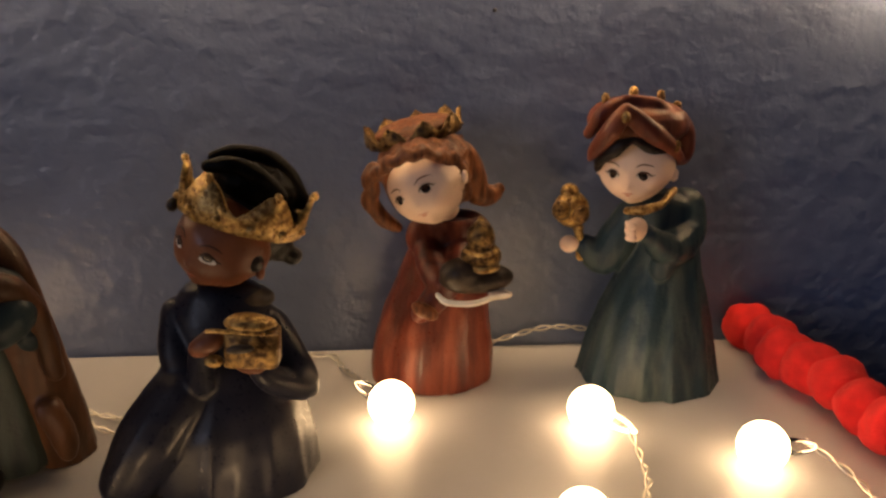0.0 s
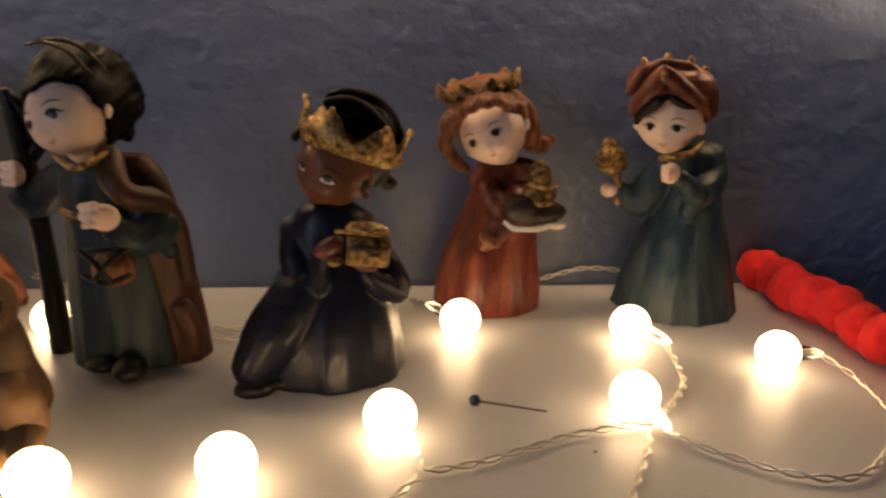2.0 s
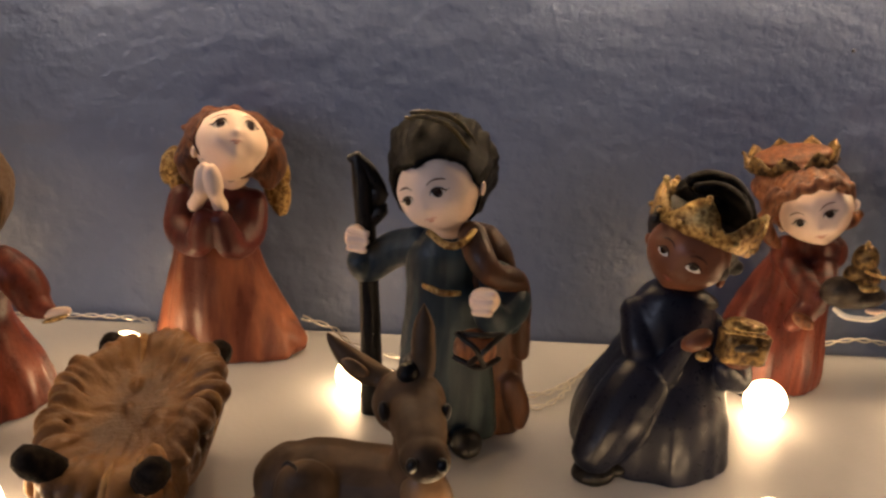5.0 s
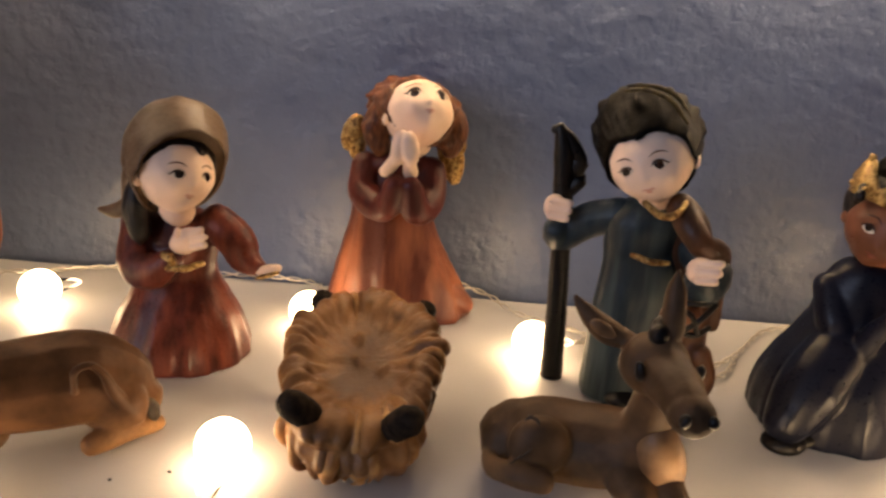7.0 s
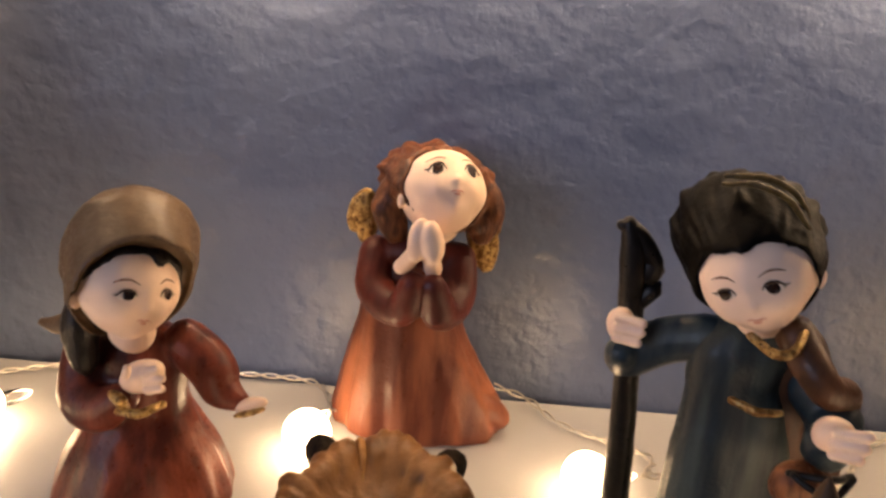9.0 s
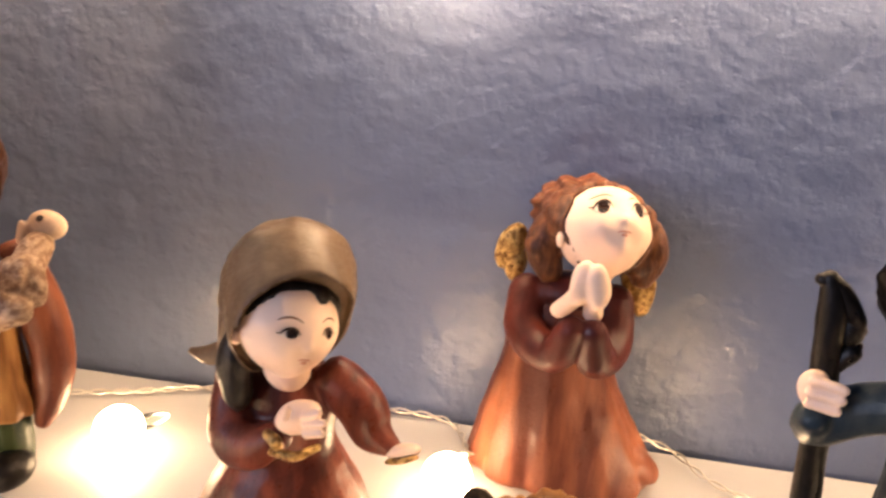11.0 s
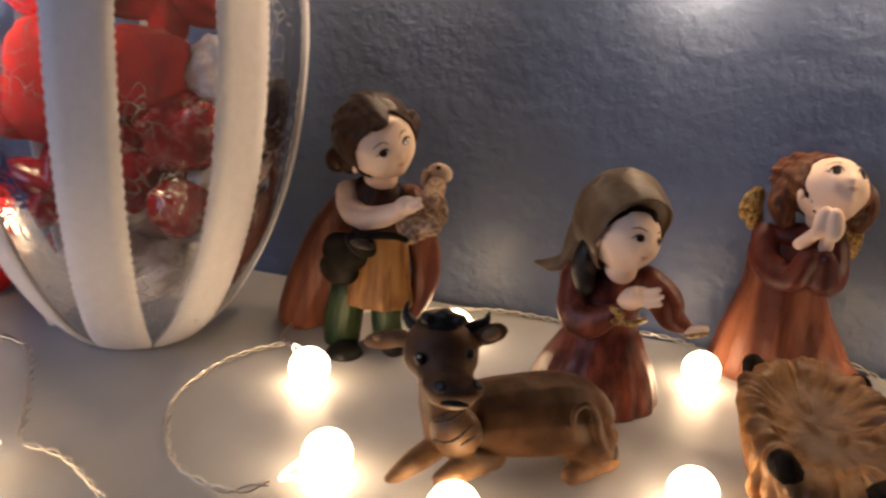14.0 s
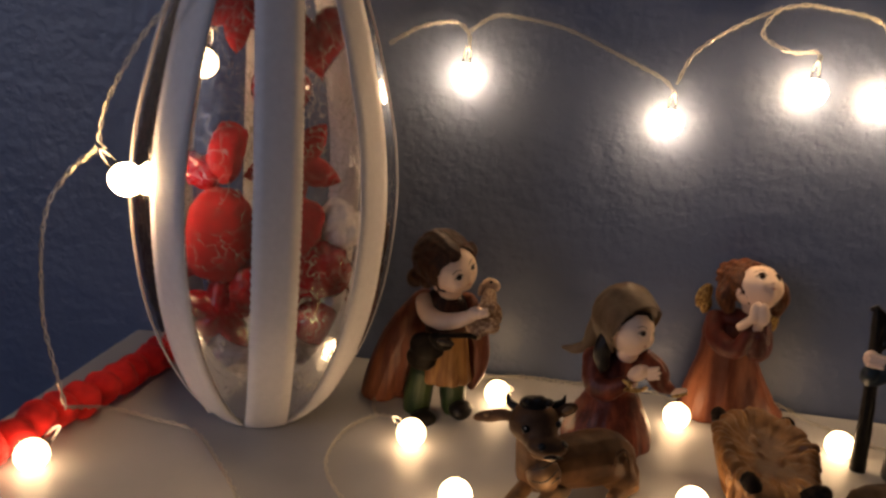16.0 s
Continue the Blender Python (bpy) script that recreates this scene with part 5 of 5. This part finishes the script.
def crib_part(name, build, parent, label):
    bm = bmesh.new()
    build(bm)
    for v in bm.verts:
        v.co += noise.noise_vector(v.co * 170) * 0.00045
        v.co.z = max(v.co.z, 0.0)
    fuse(bm)
    used = sorted({f.material_index for f in bm.faces})
    for f in bm.faces:
        f.material_index = used.index(f.material_index)
    return tagged(finish(bm, name, [FIGURE[KINDS[i]] for i in used], parent), label)


def manger(place):
    """A crib of straw propped on crossed logs."""
    crib = tagged(new("manger"), "straw filled crib propped on dark crossed logs", "manger")
    crib.location = place
    crib_part("straw_bed", straw_pad, crib, "moulded orange brown straw")
    for x, y, z in ((-0.019, 0.034, 0.0330), (0.019, 0.032, 0.0330), (-0.0175, -0.034, 0.0300), (0.0175, -0.0365, 0.0295)):
        crib_part("log_post", lambda bm: tube(bm, [(x * 0.55, y * 0.72, z * 0.62, 0.0040), (x * 0.8, y * 0.88, z * 0.86, 0.0046), (x * 0.97, y * 0.98, z, 0.0046)], "LOG", 2, 9), crib, "dark log end")
        crib_part("log_leg", lambda bm: tube(bm, [(-x * 0.5, y * 0.6, 0.004, 0.003), (0, y * 0.66, 0.014, 0.0036), (x * 0.5, y * 0.68, 0.022, 0.004)], "LOG", 2, 6), crib, "dark log leg")


SET = "painted nativity figures"
ANIMALS = "painted animal figures"
figurine("king_figurine", king_teal, (0.098, -0.036, 0), "painted resin king in dark teal robe, red turban and gold censer", "figurine", SET)
figurine("king_figurine", king_red, (0.012, -0.030, 0), "painted resin king in red robe with auburn hair and gold crown", "figurine", SET)
figurine("king_figurine", king_kneeling, (-0.062, -0.095, 0), "painted resin kneeling king in glossy navy robe holding a casket", "figurine", SET)
figurine("shepherd_figurine", shepherd_staff, (-0.132, -0.090, 0), "painted resin man in grey teal robe with black staff and lantern", "figurine", SET)
figurine("angel_figurine", angel, (-0.2212, -0.0265, 0), "painted resin praying angel in rust robe with gold wings", "figurine", SET)
figurine("woman_figurine", woman_hooded, (-0.302, -0.080, 0), "painted resin woman in red dress under a taupe veil", "figurine", SET)
figurine("boy_figurine", boy_lamb, (-0.402, -0.074, 0), "painted resin shepherd boy in rust cape carrying a lamb", "figurine", SET)
figurine("ox_figurine", ox, (-0.340, -0.150, 0), "brown painted resin ox lying on the white shelf", "figurine", ANIMALS)
figurine("donkey_figurine", donkey, (-0.170, -0.150, 0), "grey brown painted resin donkey lying on the white shelf", "figurine", ANIMALS)
manger((-0.2400, -0.132, 0))


# ---- strings of lit bulbs ----
def bulb(parent, place, toward, glow_mat):
    """A frosted globe with its clear socket, the socket pointing along toward."""
    d = Vector(toward).normalized()
    bm = bmesh.new()
    blob(bm, (0, 0, 0), (0.0083, 0.0083, 0.0083), 0, 0, 24, 16)
    g = part("bulb", bm, glow_mat, parent, "lit warm white globe bulb")
    g.location = place
    bm = bmesh.new()
    p = d * 0.0078
    tube(bm, [(*p, 0.0030), (*(p + d * 0.004), 0.0028), (*(p + d * 0.008), 0.0022), (*(p + d * 0.010), 0.0012)], 0, 2, 12)
    part("socket", bm, WIRE, g, "clear plastic socket")
    return Vector(place) + d * 0.018


def strand(parent, pts, twist=0.017):
    """Two thin wires twisted round each other inside a clear jacket."""
    dense = glide([(*p, 0) for p in pts], 10)
    path = [Vector(q[:3]) for q in dense]
    fr, run, bm = frames(path), 0.0, bmesh.new()
    lines = ([], [])
    for i, (p, u, v) in enumerate(fr):
        run += (path[i] - path[i - 1]).length if i else 0
        a = 2 * math.pi * run / twist
        for s, line in zip((0, math.pi), lines):
            line.append((*(p + (u * math.cos(a + s) + v * math.sin(a + s)) * 0.0009), 0.00042))
    for line in lines:
        tube(bm, line, 0, 1, 7)
    part("wire", bm, COPPER, parent, "clear twisted wire")


def light_string(name, label):
    ob = new(name)
    return tagged(ob, label, "string lights", "strings of lit bulbs")


low = light_string("string_lights", "string of lit warm globe bulbs lying on the white shelf")
for place, toward in (
        ((-0.011, -0.073, 0.0090), (-0.7, 0.75, 0.1)), ((0.060, -0.081, 0.0083), (0.65, -0.75, -0.1)), ((0.1095, -0.1105, 0.0083), (1, 0.0, -0.05)),
        ((0.040, -0.143, 0.0083), (0.3, -0.9, -0.2)), ((-0.044, -0.153, 0.0083), (0.4, -0.9, -0.2)), ((-0.091, -0.177, 0.0083), (0.2, -1, -0.2)),
        ((-0.140, -0.182, 0.0083), (0.3, -1, -0.2)), ((-0.385, -0.054, 0.0083), (0.5, 0.8, -0.1)), ((-0.279, -0.156, 0.0083), (-0.1, -1, -0.2)),
        ((-0.271, -0.053, 0.0083), (0.2, 0.9, -0.1)), ((-0.176, -0.065, 0.0083), (0.9, 0.3, -0.1)), ((-0.430, -0.123, 0.0083), (-0.7, 0.7, 0.1)),
        ((-0.398, -0.180, 0.0083), (-0.5, -0.8, -0.15)), ((-0.506, -0.231, 0.0083), (0.6, 0.8, 0.1)), ((-0.351, -0.194, 0.0083), (0.1, -1, -0.2)),
        ((-0.610, -0.199, 0.0083), (0.3, 0.8, 0.5))):
    bulb(low, place, toward, BULB)
Z = 0.0022
strand(low, [(-0.036, -0.171, Z), (-0.033, -0.175, Z), (-0.016, -0.171, Z), (0.011, -0.159, Z), (0.029, -0.154, Z), (0.043, -0.151, Z)])
strand(low, [(0.042, -0.153, Z), (0.057, -0.137, Z), (0.067, -0.122, Z), (0.071, -0.105, Z), (0.0715, -0.090, 0.005)])
strand(low, [(0.043, -0.155, Z), (0.060, -0.173, Z), (0.080, -0.186, Z), (0.098, -0.185, Z), (0.118, -0.168, Z), (0.131, -0.150, Z), (0.136, -0.122, Z), (0.128, -0.1045, 0.006)])
strand(low, [(0.041, -0.156, Z), (0.036, -0.168, Z), (0.024, -0.189, Z), (0.010, -0.215, Z)])
strand(low, [(-0.020, -0.056, 0.009), (-0.028, -0.030, Z), (-0.036, -0.014, Z), (-0.060, -0.020, Z), (-0.085, -0.050, Z), (-0.105, -0.064, Z), (-0.135, -0.052, Z), (-0.157, -0.060, 0.007)])
strand(low, [(-0.085, -0.052, Z), (-0.095, -0.068, Z), (-0.107, -0.074, Z), (-0.125, -0.060, Z)])
strand(low, [(0.034, -0.007, Z), (0.048, -0.006, 0.006), (0.062, -0.006, 0.009), (0.078, -0.006, 0.008), (0.095, -0.006, 0.003)])
strand(low, [(-0.4282, -0.028, Z), (-0.4024, -0.020, Z), (-0.3714, -0.008, Z), (-0.3353, -0.007, Z), (-0.2991, -0.006, 0.003), (-0.2754, -0.008, Z), (-0.265, -0.034, 0.006)])
strand(low, [(-0.2051, -0.008, 0.008), (-0.1907, -0.010, 0.004), (-0.1783, -0.024, Z), (-0.150, -0.040, Z), (-0.155, -0.058, 0.006)])
strand(low, [(-0.4417, -0.108, 0.009), (-0.4561, -0.095, Z), (-0.4696, -0.120, Z), (-0.4696, -0.159, Z), (-0.4489, -0.192, Z), (-0.4241, -0.203, Z), (-0.4107, -0.197, 0.004)])
strand(low, [(-0.4561, -0.094, Z), (-0.4613, -0.075, Z), (-0.4489, -0.050, Z), (-0.4231, -0.030, Z)])
strand(low, [(-0.608, -0.172, 0.022), (-0.6049, -0.134, 0.004), (-0.578, -0.136, Z), (-0.5501, -0.143, Z), (-0.5243, -0.171, Z), (-0.5078, -0.192, Z), (-0.4985, -0.203, Z), (-0.4789, -0.206, Z), (-0.4489, -0.223, Z)])
strand(low, [(-0.2754, -0.173, 0.006), (-0.2774, -0.190, Z), (-0.294, -0.215, Z), (-0.3353, -0.222, Z), (-0.3477, -0.210, 0.004)])
strand(low, [(-0.086, -0.195, 0.004), (-0.080, -0.212, Z), (-0.060, -0.205, Z), (-0.037, -0.180, 0.003)])

high = light_string("string_lights", "string of lit warm globe bulbs hung along the blue wall")
# Bulbs at x 0.0 and 0.14 are added unseen, to brighten the wall.
for place in ((-0.428, -0.0115, 0.205), (-0.296, -0.0115, 0.187), (-0.214, -0.0125, 0.213), (-0.169, -0.0115, 0.210), (-0.080, -0.0115, 0.196), (0.000, -0.0115, 0.205), (0.074, -0.0115, 0.198), (0.140, -0.0115, 0.205), (0.200, -0.0115, 0.174)):
    bulb(high, place, (0.02, 0.15, 1), BULB_HIGH)
H = -0.004
strand(high, [(-0.4799, H, 0.2219), (-0.4654, H, 0.2312), (-0.453, H, 0.2363), (-0.4365, H, 0.2384), (-0.4282, H, 0.2312), (-0.4267, -0.008, 0.2229)])
strand(high, [(-0.4282, H, 0.2332), (-0.4138, H, 0.2436), (-0.3993, H, 0.2446), (-0.3663, H, 0.2394), (-0.3291, H, 0.225), (-0.3022, H, 0.2136), (-0.294, -0.008, 0.2043)])
strand(high, [(-0.294, H, 0.2116), (-0.2847, H, 0.2322), (-0.2599, H, 0.2508), (-0.232, H, 0.2632), (-0.2093, H, 0.2632), (-0.1762, H, 0.2549), (-0.168, -0.008, 0.221)])
strand(high, [(-0.2382, H, 0.2621), (-0.2454, H, 0.2528), (-0.2454, H, 0.2436), (-0.2278, H, 0.2363), (-0.2134, H, 0.2374), (-0.2118, -0.009, 0.2312)])
strand(high, [(-0.1762, H, 0.2549), (-0.13, H, 0.2601), (-0.095, H, 0.2477), (-0.080, -0.008, 0.212)])
strand(high, [(-0.080, H, 0.223), (-0.055, H, 0.2559), (-0.020, H, 0.250), (0.000, -0.008, 0.221)])
strand(high, [(0.000, H, 0.230), (0.030, H, 0.252), (0.060, H, 0.240), (0.074, -0.008, 0.214)])
strand(high, [(0.074, H, 0.222), (0.100, H, 0.246), (0.125, H, 0.244), (0.140, -0.008, 0.221)])
strand(high, [(0.140, H, 0.228), (0.165, H, 0.240), (0.190, H, 0.215), (0.200, -0.008, 0.190)])
side = light_string("string_lights", "wire with one lit globe bulb hanging beside the glass vase")
bulb(side, (-0.579, -0.159, 0.145), (-0.7, 0, 0.7), BULB_HIGH)
bulb(side, (-0.566, -0.098, 0.203), (0.2, 0.1, 1), BULB)
strand(side, [(-0.560, -0.096, 0.221), (-0.548, -0.098, 0.255), (-0.535, -0.100, 0.300), (-0.528, -0.125, 0.322), (-0.534, -0.156, 0.290), (-0.542, -0.158, 0.268)])
strand(side, [(-0.5419, -0.156, 0.2704), (-0.5532, -0.158, 0.2374), (-0.5708, -0.160, 0.2126), (-0.5873, -0.160, 0.1837), (-0.5935, -0.158, 0.1651), (-0.5915, -0.156, 0.1589)])
strand(side, [(-0.5935, -0.160, 0.16), (-0.6059, -0.168, 0.1455), (-0.6173, -0.170, 0.1218), (-0.6204, -0.170, 0.0733), (-0.6132, -0.172, 0.0423), (-0.607, -0.174, 0.022)])


# ---- red pompom garlands along both ends of the shelf ----
def garland(path, label):
    ob = tagged(new("garland"), label, "garland", "red pompom garlands")
    rnd = random.Random(len(path))
    dense = glide([(*p, 0) for p in path], 40)
    pts, last = [], None
    for q in dense:
        p = Vector(q[:3])
        if last is None or (p - last).length > 0.0150:
            pts.append(p)
            last = p
    for p, u, v in frames(pts):
        bm = bmesh.new()
        r = rnd.uniform(0.0098, 0.0115)
        blob(bm, (0, 0, 0), (r * 1.08, r * 1.0, r), 0, rnd.uniform(-30, 30), 28, 20)
        k = rnd.uniform(0, 50)
        for w in bm.verts:
            w.co *= 1 + 0.16 * noise.noise(w.co * 130 + Vector((k, 0, 0))) + 0.035 * noise.noise(w.co * 900 + Vector((0, k, 0)))
        g = part("pompom", bm, POM, ob)
        g.location = p + Vector((rnd.uniform(-0.002, 0.002), 0, rnd.uniform(-0.0003, 0.0015)))
    return ob


R = 0.0102
garland([(0.154, -0.013, R), (0.156, -0.07, R), (0.159, -0.14, R), (0.161, -0.226, R)], "fluffy red pompom garland on the shelf's end")
garland([(-0.606, -0.016, R), (-0.611, -0.07, R), (-0.618, -0.13, R), (-0.634, -0.222, R)], "fluffy red pompom garland behind the glass vase")

# ---- the crackle-glass vase ----
VX, VY = -0.5255, -0.101
PROFILE = [(0.0000, 0.0260), (0.0031, 0.0298), (0.0185, 0.0434), (0.0474, 0.0583), (0.0824, 0.0683), (0.1236, 0.0727), (0.1545, 0.0717), (0.1813, 0.0674), (0.2163, 0.0587), (0.2420, 0.0506), (0.2730, 0.0405), (0.2935, 0.0366), (0.3111, 0.0385)]
vase = tagged(new("vase"), "tall crackle glass vase with white vertical bands, filled with red ornaments", "vase")
vase.location = (VX, VY, 0.0005)
outline = [(float(z), float(r)) for z, r in glide(PROFILE, 6)]
bm = bmesh.new()
rows = [[(r * math.cos(a), r * math.sin(a), z) for a in (2 * math.pi * j / 96 for j in range(96))] for z, r in outline]
rings(bm, rows, 0, False)
bm.faces.new([v for v in bm.verts if v.co.z < 1e-6][::-1])
part("glass_body", bm, CRACKLE, vase, "clear crackled glass")
bm = bmesh.new()
rings(bm, [[(r * math.cos(a), r * math.sin(a), z) for a in (2 * math.pi * j / 64 for j in range(64))] for r, z in ((0.0375, 0.309), (0.040, 0.309), (0.040, 0.3135), (0.0375, 0.3135))], 0, False)
part("rim", bm, BAND, vase, "white rim")
for b in range(8):
    bm = bmesh.new()
    mid = radians(-67 + 45 * b)
    fine = [q for i in range(len(outline) - 1) for q in [(outline[i][0] + (outline[i + 1][0] - outline[i][0]) * s / 3, outline[i][1] + (outline[i + 1][1] - outline[i][1]) * s / 3) for s in range(3)]]
    prev = None
    for i, (z, r) in enumerate(fine):
        half = min(0.0116, r * 0.37) + (0.0003 if i % 2 else -0.0003)
        row = []
        for lift in (0.0004, 0.0012):
            row += [((r + lift) * math.cos(mid + half / r * s), (r + lift) * math.sin(mid + half / r * s), z) for s in ((-1, -0.5, 0, 0.5, 1) if lift < 0.001 else (1, 0.5, 0, -0.5, -1))]
        row = [bm.verts.new(p) for p in row]
        if prev:
            for j in range(10):
                bm.faces.new((prev[j], prev[(j + 1) % 10], row[(j + 1) % 10], row[j]))
        prev = row
    part("band", bm, BAND, vase, "frosted white band")


# ---- what lies in the vase ----
def star(name, place, r, thick, mat, turn, label, points=5):
    """A stuffed star."""
    bm = bmesh.new()
    n = points * 8
    rows = []
    for s, h in ((0.05, -1), (0.5, -0.8), (0.85, -0.4), (1, 0), (0.85, 0.4), (0.5, 0.8), (0.05, 1)):
        ring = []
        for j in range(n):
            a = 2 * math.pi * j / n
            k = 0.5 + 0.5 * abs(1 - 2 * ((j / 8) % 1.0)) ** 1.1
            ring.append((r * s * k * math.cos(a), r * s * k * math.sin(a), thick * h))
        rows.append(ring)
    rings(bm, rows, 0)
    ob = finish(bm, name, [mat])
    ob.matrix_world = pose(*place, *turn)
    return tagged(ob, label, "ornament", "red ornaments in the vase")


def cushion(name, place, r, mat, turn, label):
    """A soft heart-shaped pad."""
    bm = bmesh.new()
    rows = []
    for s, h in ((0.05, -1), (0.5, -0.85), (0.85, -0.5), (1, 0), (0.85, 0.5), (0.5, 0.85), (0.05, 1)):
        ring = []
        for j in range(36):
            a = 2 * math.pi * j / 36
            x, y = math.sin(a) ** 3, (13 * math.cos(a) - 5 * math.cos(2 * a) - 2 * math.cos(3 * a) - math.cos(4 * a)) / 16
            ring.append((r * s * x, r * s * y, r * 0.45 * h))
        rows.append(ring)
    rings(bm, rows, 0)
    ob = finish(bm, name, [mat])
    ob.matrix_world = pose(*place, *turn)
    return tagged(ob, label, "ornament", "red ornaments in the vase")


def bauble(name, place, r, mat, label):
    bm = bmesh.new()
    blob(bm, (0, 0, 0), (r, r, r * 0.95), 0, 0, 24, 16)
    tube(bm, [(0, 0, r * 0.9, r * 0.22), (0, 0, r * 1.15, r * 0.2)], 0, 1, 10)
    for v in bm.verts:
        v.co *= 1 + 0.03 * noise.noise(v.co * 120)
    ob = finish(bm, name, [mat])
    ob.location = place
    return tagged(ob, label, "ornament", "red ornaments in the vase")


def pad(name, place, r, mat, turn, label, dent=0.10):
    """A stuffed pad with softly squared corners, creased as it is pressed against the glass."""
    bm = bmesh.new()
    blob(bm, (0, 0, 0), (1, 1, 1), 0, 0, 40, 28)
    k = len(bm.verts) + r[0] * 900
    for v in bm.verts:
        d = v.co.normalized()
        soft = Vector([math.copysign(abs(q) ** 0.62, q) for q in d])
        soft *= 1 + dent * noise.noise(d * 1.8 + Vector((k, 0, 0))) + 0.35 * dent * noise.noise(d * 5 + Vector((0, k, 0)))
        v.co = Vector((soft.x * r[0], soft.y * r[1], soft.z * r[2]))
    ob = finish(bm, name, [mat])
    ob.matrix_world = pose(*place, *turn)
    return tagged(ob, label, "ornament", "red ornaments in the vase")


pad("felt_ornament", (-0.5445, -0.124, 0.1120), (0.0175, 0.013, 0.0250), REDCLOTH, (6, 4, 12), "padded bright red felt ornament in the glass vase")
pad("felt_ornament", (-0.5640, -0.120, 0.1000), (0.0115, 0.011, 0.0135), REDCLOTH, (0, -14, 30), "small padded red felt ornament in the glass vase")
pad("felt_ornament", (-0.5060, -0.118, 0.1190), (0.0180, 0.013, 0.0175), REDCLOTH, (-6, 8, 10), "padded bright red felt ornament in the glass vase")
pad("felt_ornament", (-0.5450, -0.115, 0.1560), (0.0095, 0.009, 0.0170), REDCLOTH, (10, 16, 10), "narrow red felt ornament in the glass vase")
pad("foil_ornament", (-0.5580, -0.116, 0.1450), (0.0120, 0.008, 0.0085), FOIL, (0, 24, 20), "crumpled shiny red foil ornament in the glass vase", 0.25)
pad("foil_ornament", (-0.4890, -0.119, 0.0975), (0.0170, 0.012, 0.0140), FOIL, (8, -18, 14), "crumpled shiny red foil ornament in the glass vase", 0.25)
pad("foil_ornament", (-0.5180, -0.122, 0.0820), (0.0190, 0.012, 0.0160), FOIL, (0, 20, 10), "crumpled dark red foil ornament in the glass vase", 0.25)
star("star_ornament", (-0.5430, -0.126, 0.0690), 0.027, 0.011, FOIL, (84, 55, 14), "shiny dark red foil star in the glass vase")
star("star_ornament", (-0.5150, -0.088, 0.1500), 0.030, 0.010, REDCLOTH, (85, 20, 25), "bright red felt star in the glass vase")
star("star_ornament", (-0.5439, -0.104, 0.2332), 0.024, 0.008, REDCLOTH, (85, 20, 25), "bright red felt star in the glass vase")
cushion("heart_ornament", (-0.5006, -0.104, 0.2208), 0.022, FOIL, (80, -10, 30), "shiny red foil heart in the glass vase")
bauble("bauble", (-0.4890, -0.122, 0.0675), 0.0135, FOIL, "shiny red bauble in the glass vase")
bauble("bauble", (-0.5250, -0.085, 0.0900), 0.018, FOIL, "shiny red bauble in the glass vase")
bauble("bauble", (-0.5233, -0.090, 0.192), 0.017, FOIL, "shiny red bauble in the glass vase")


def tissue(place, r, h, seed):
    bm = bmesh.new()
    blob(bm, (0, 0, 0), (r, r, h), 0, 0, 32, 20)
    for v in bm.verts:
        v.co *= 1 + 0.28 * noise.noise(v.co * 130 + Vector((seed, 0, 0))) + 0.10 * noise.noise(v.co * 420)
        v.co.z = max(v.co.z, -h * 0.9)
    ob = finish(bm, "tissue_paper", [TISSUE], smooth=False)
    ob.location = place
    return tagged(ob, "crumpled white tissue paper inside the glass vase", "tissue paper", "crumpled tissue in the vase")


tissue((-0.5255, -0.101, 0.0240), 0.040, 0.022, 3)
tissue((-0.4820, -0.106, 0.1200), 0.013, 0.015, 9)
tissue((-0.4860, -0.112, 0.0810), 0.012, 0.009, 7)
tissue((-0.512, -0.072, 0.055), 0.034, 0.026, 14)
tissue((-0.548, -0.076, 0.088), 0.026, 0.030, 21)

# ---- small things on the shelf and wall ----
pin = tagged(new("pin"), "thin dress pin with dark blue glass head lying on the shelf", "pin")
bm = bmesh.new()
blob(bm, (-0.0135, -0.1325, 0.0022), (0.0021, 0.0021, 0.0021), 0, 0, 14, 10)
HEAD, _n, _l, _b = material("blue_glass_bead", 0.12)
_b.inputs["Base Color"].default_value = (0.01, 0.015, 0.06, 1)
part("head", bm, HEAD, pin, "dark blue bead")
bm = bmesh.new()
tube(bm, [(-0.012, -0.1328, 0.002, 0.00045), (0.0105, -0.1390, 0.0007, 0.0003)], 0, 2, 6)
STEEL, _n, _l, _b = material("dull_dark_steel", 0.45, 0.8)
_b.inputs["Base Color"].default_value = (0.10, 0.08, 0.06, 1)
part("shaft", bm, STEEL, pin, "thin steel shaft")
bm = bmesh.new()
blob(bm, (0, 0, 0), (0.0009, 0.0007, 0.0009), 0, 0, 8, 6)
nail = finish(bm, "nail_mark", [SCUFF], loc=(0.034, -0.0012, 0.145))
tagged(nail, "tiny dark nail mark in the blue wall", "mark")
bm = bmesh.new()
for x, y, s in ((-0.294, -0.160, 0.0007), (-0.3095, -0.166, 0.0005), (0.020, -0.165, 0.0005), (-0.2268, -0.182, 0.0005), (-0.02, -0.19, 0.0005)):
    blob(bm, (x, y, 0.0003), (s, s * 0.7, 0.0004), 0, 0, 8, 6)
tagged(finish(bm, "crumbs", [SCUFF]), "tiny dark crumbs on the white shelf", "crumbs", kind="stuff")
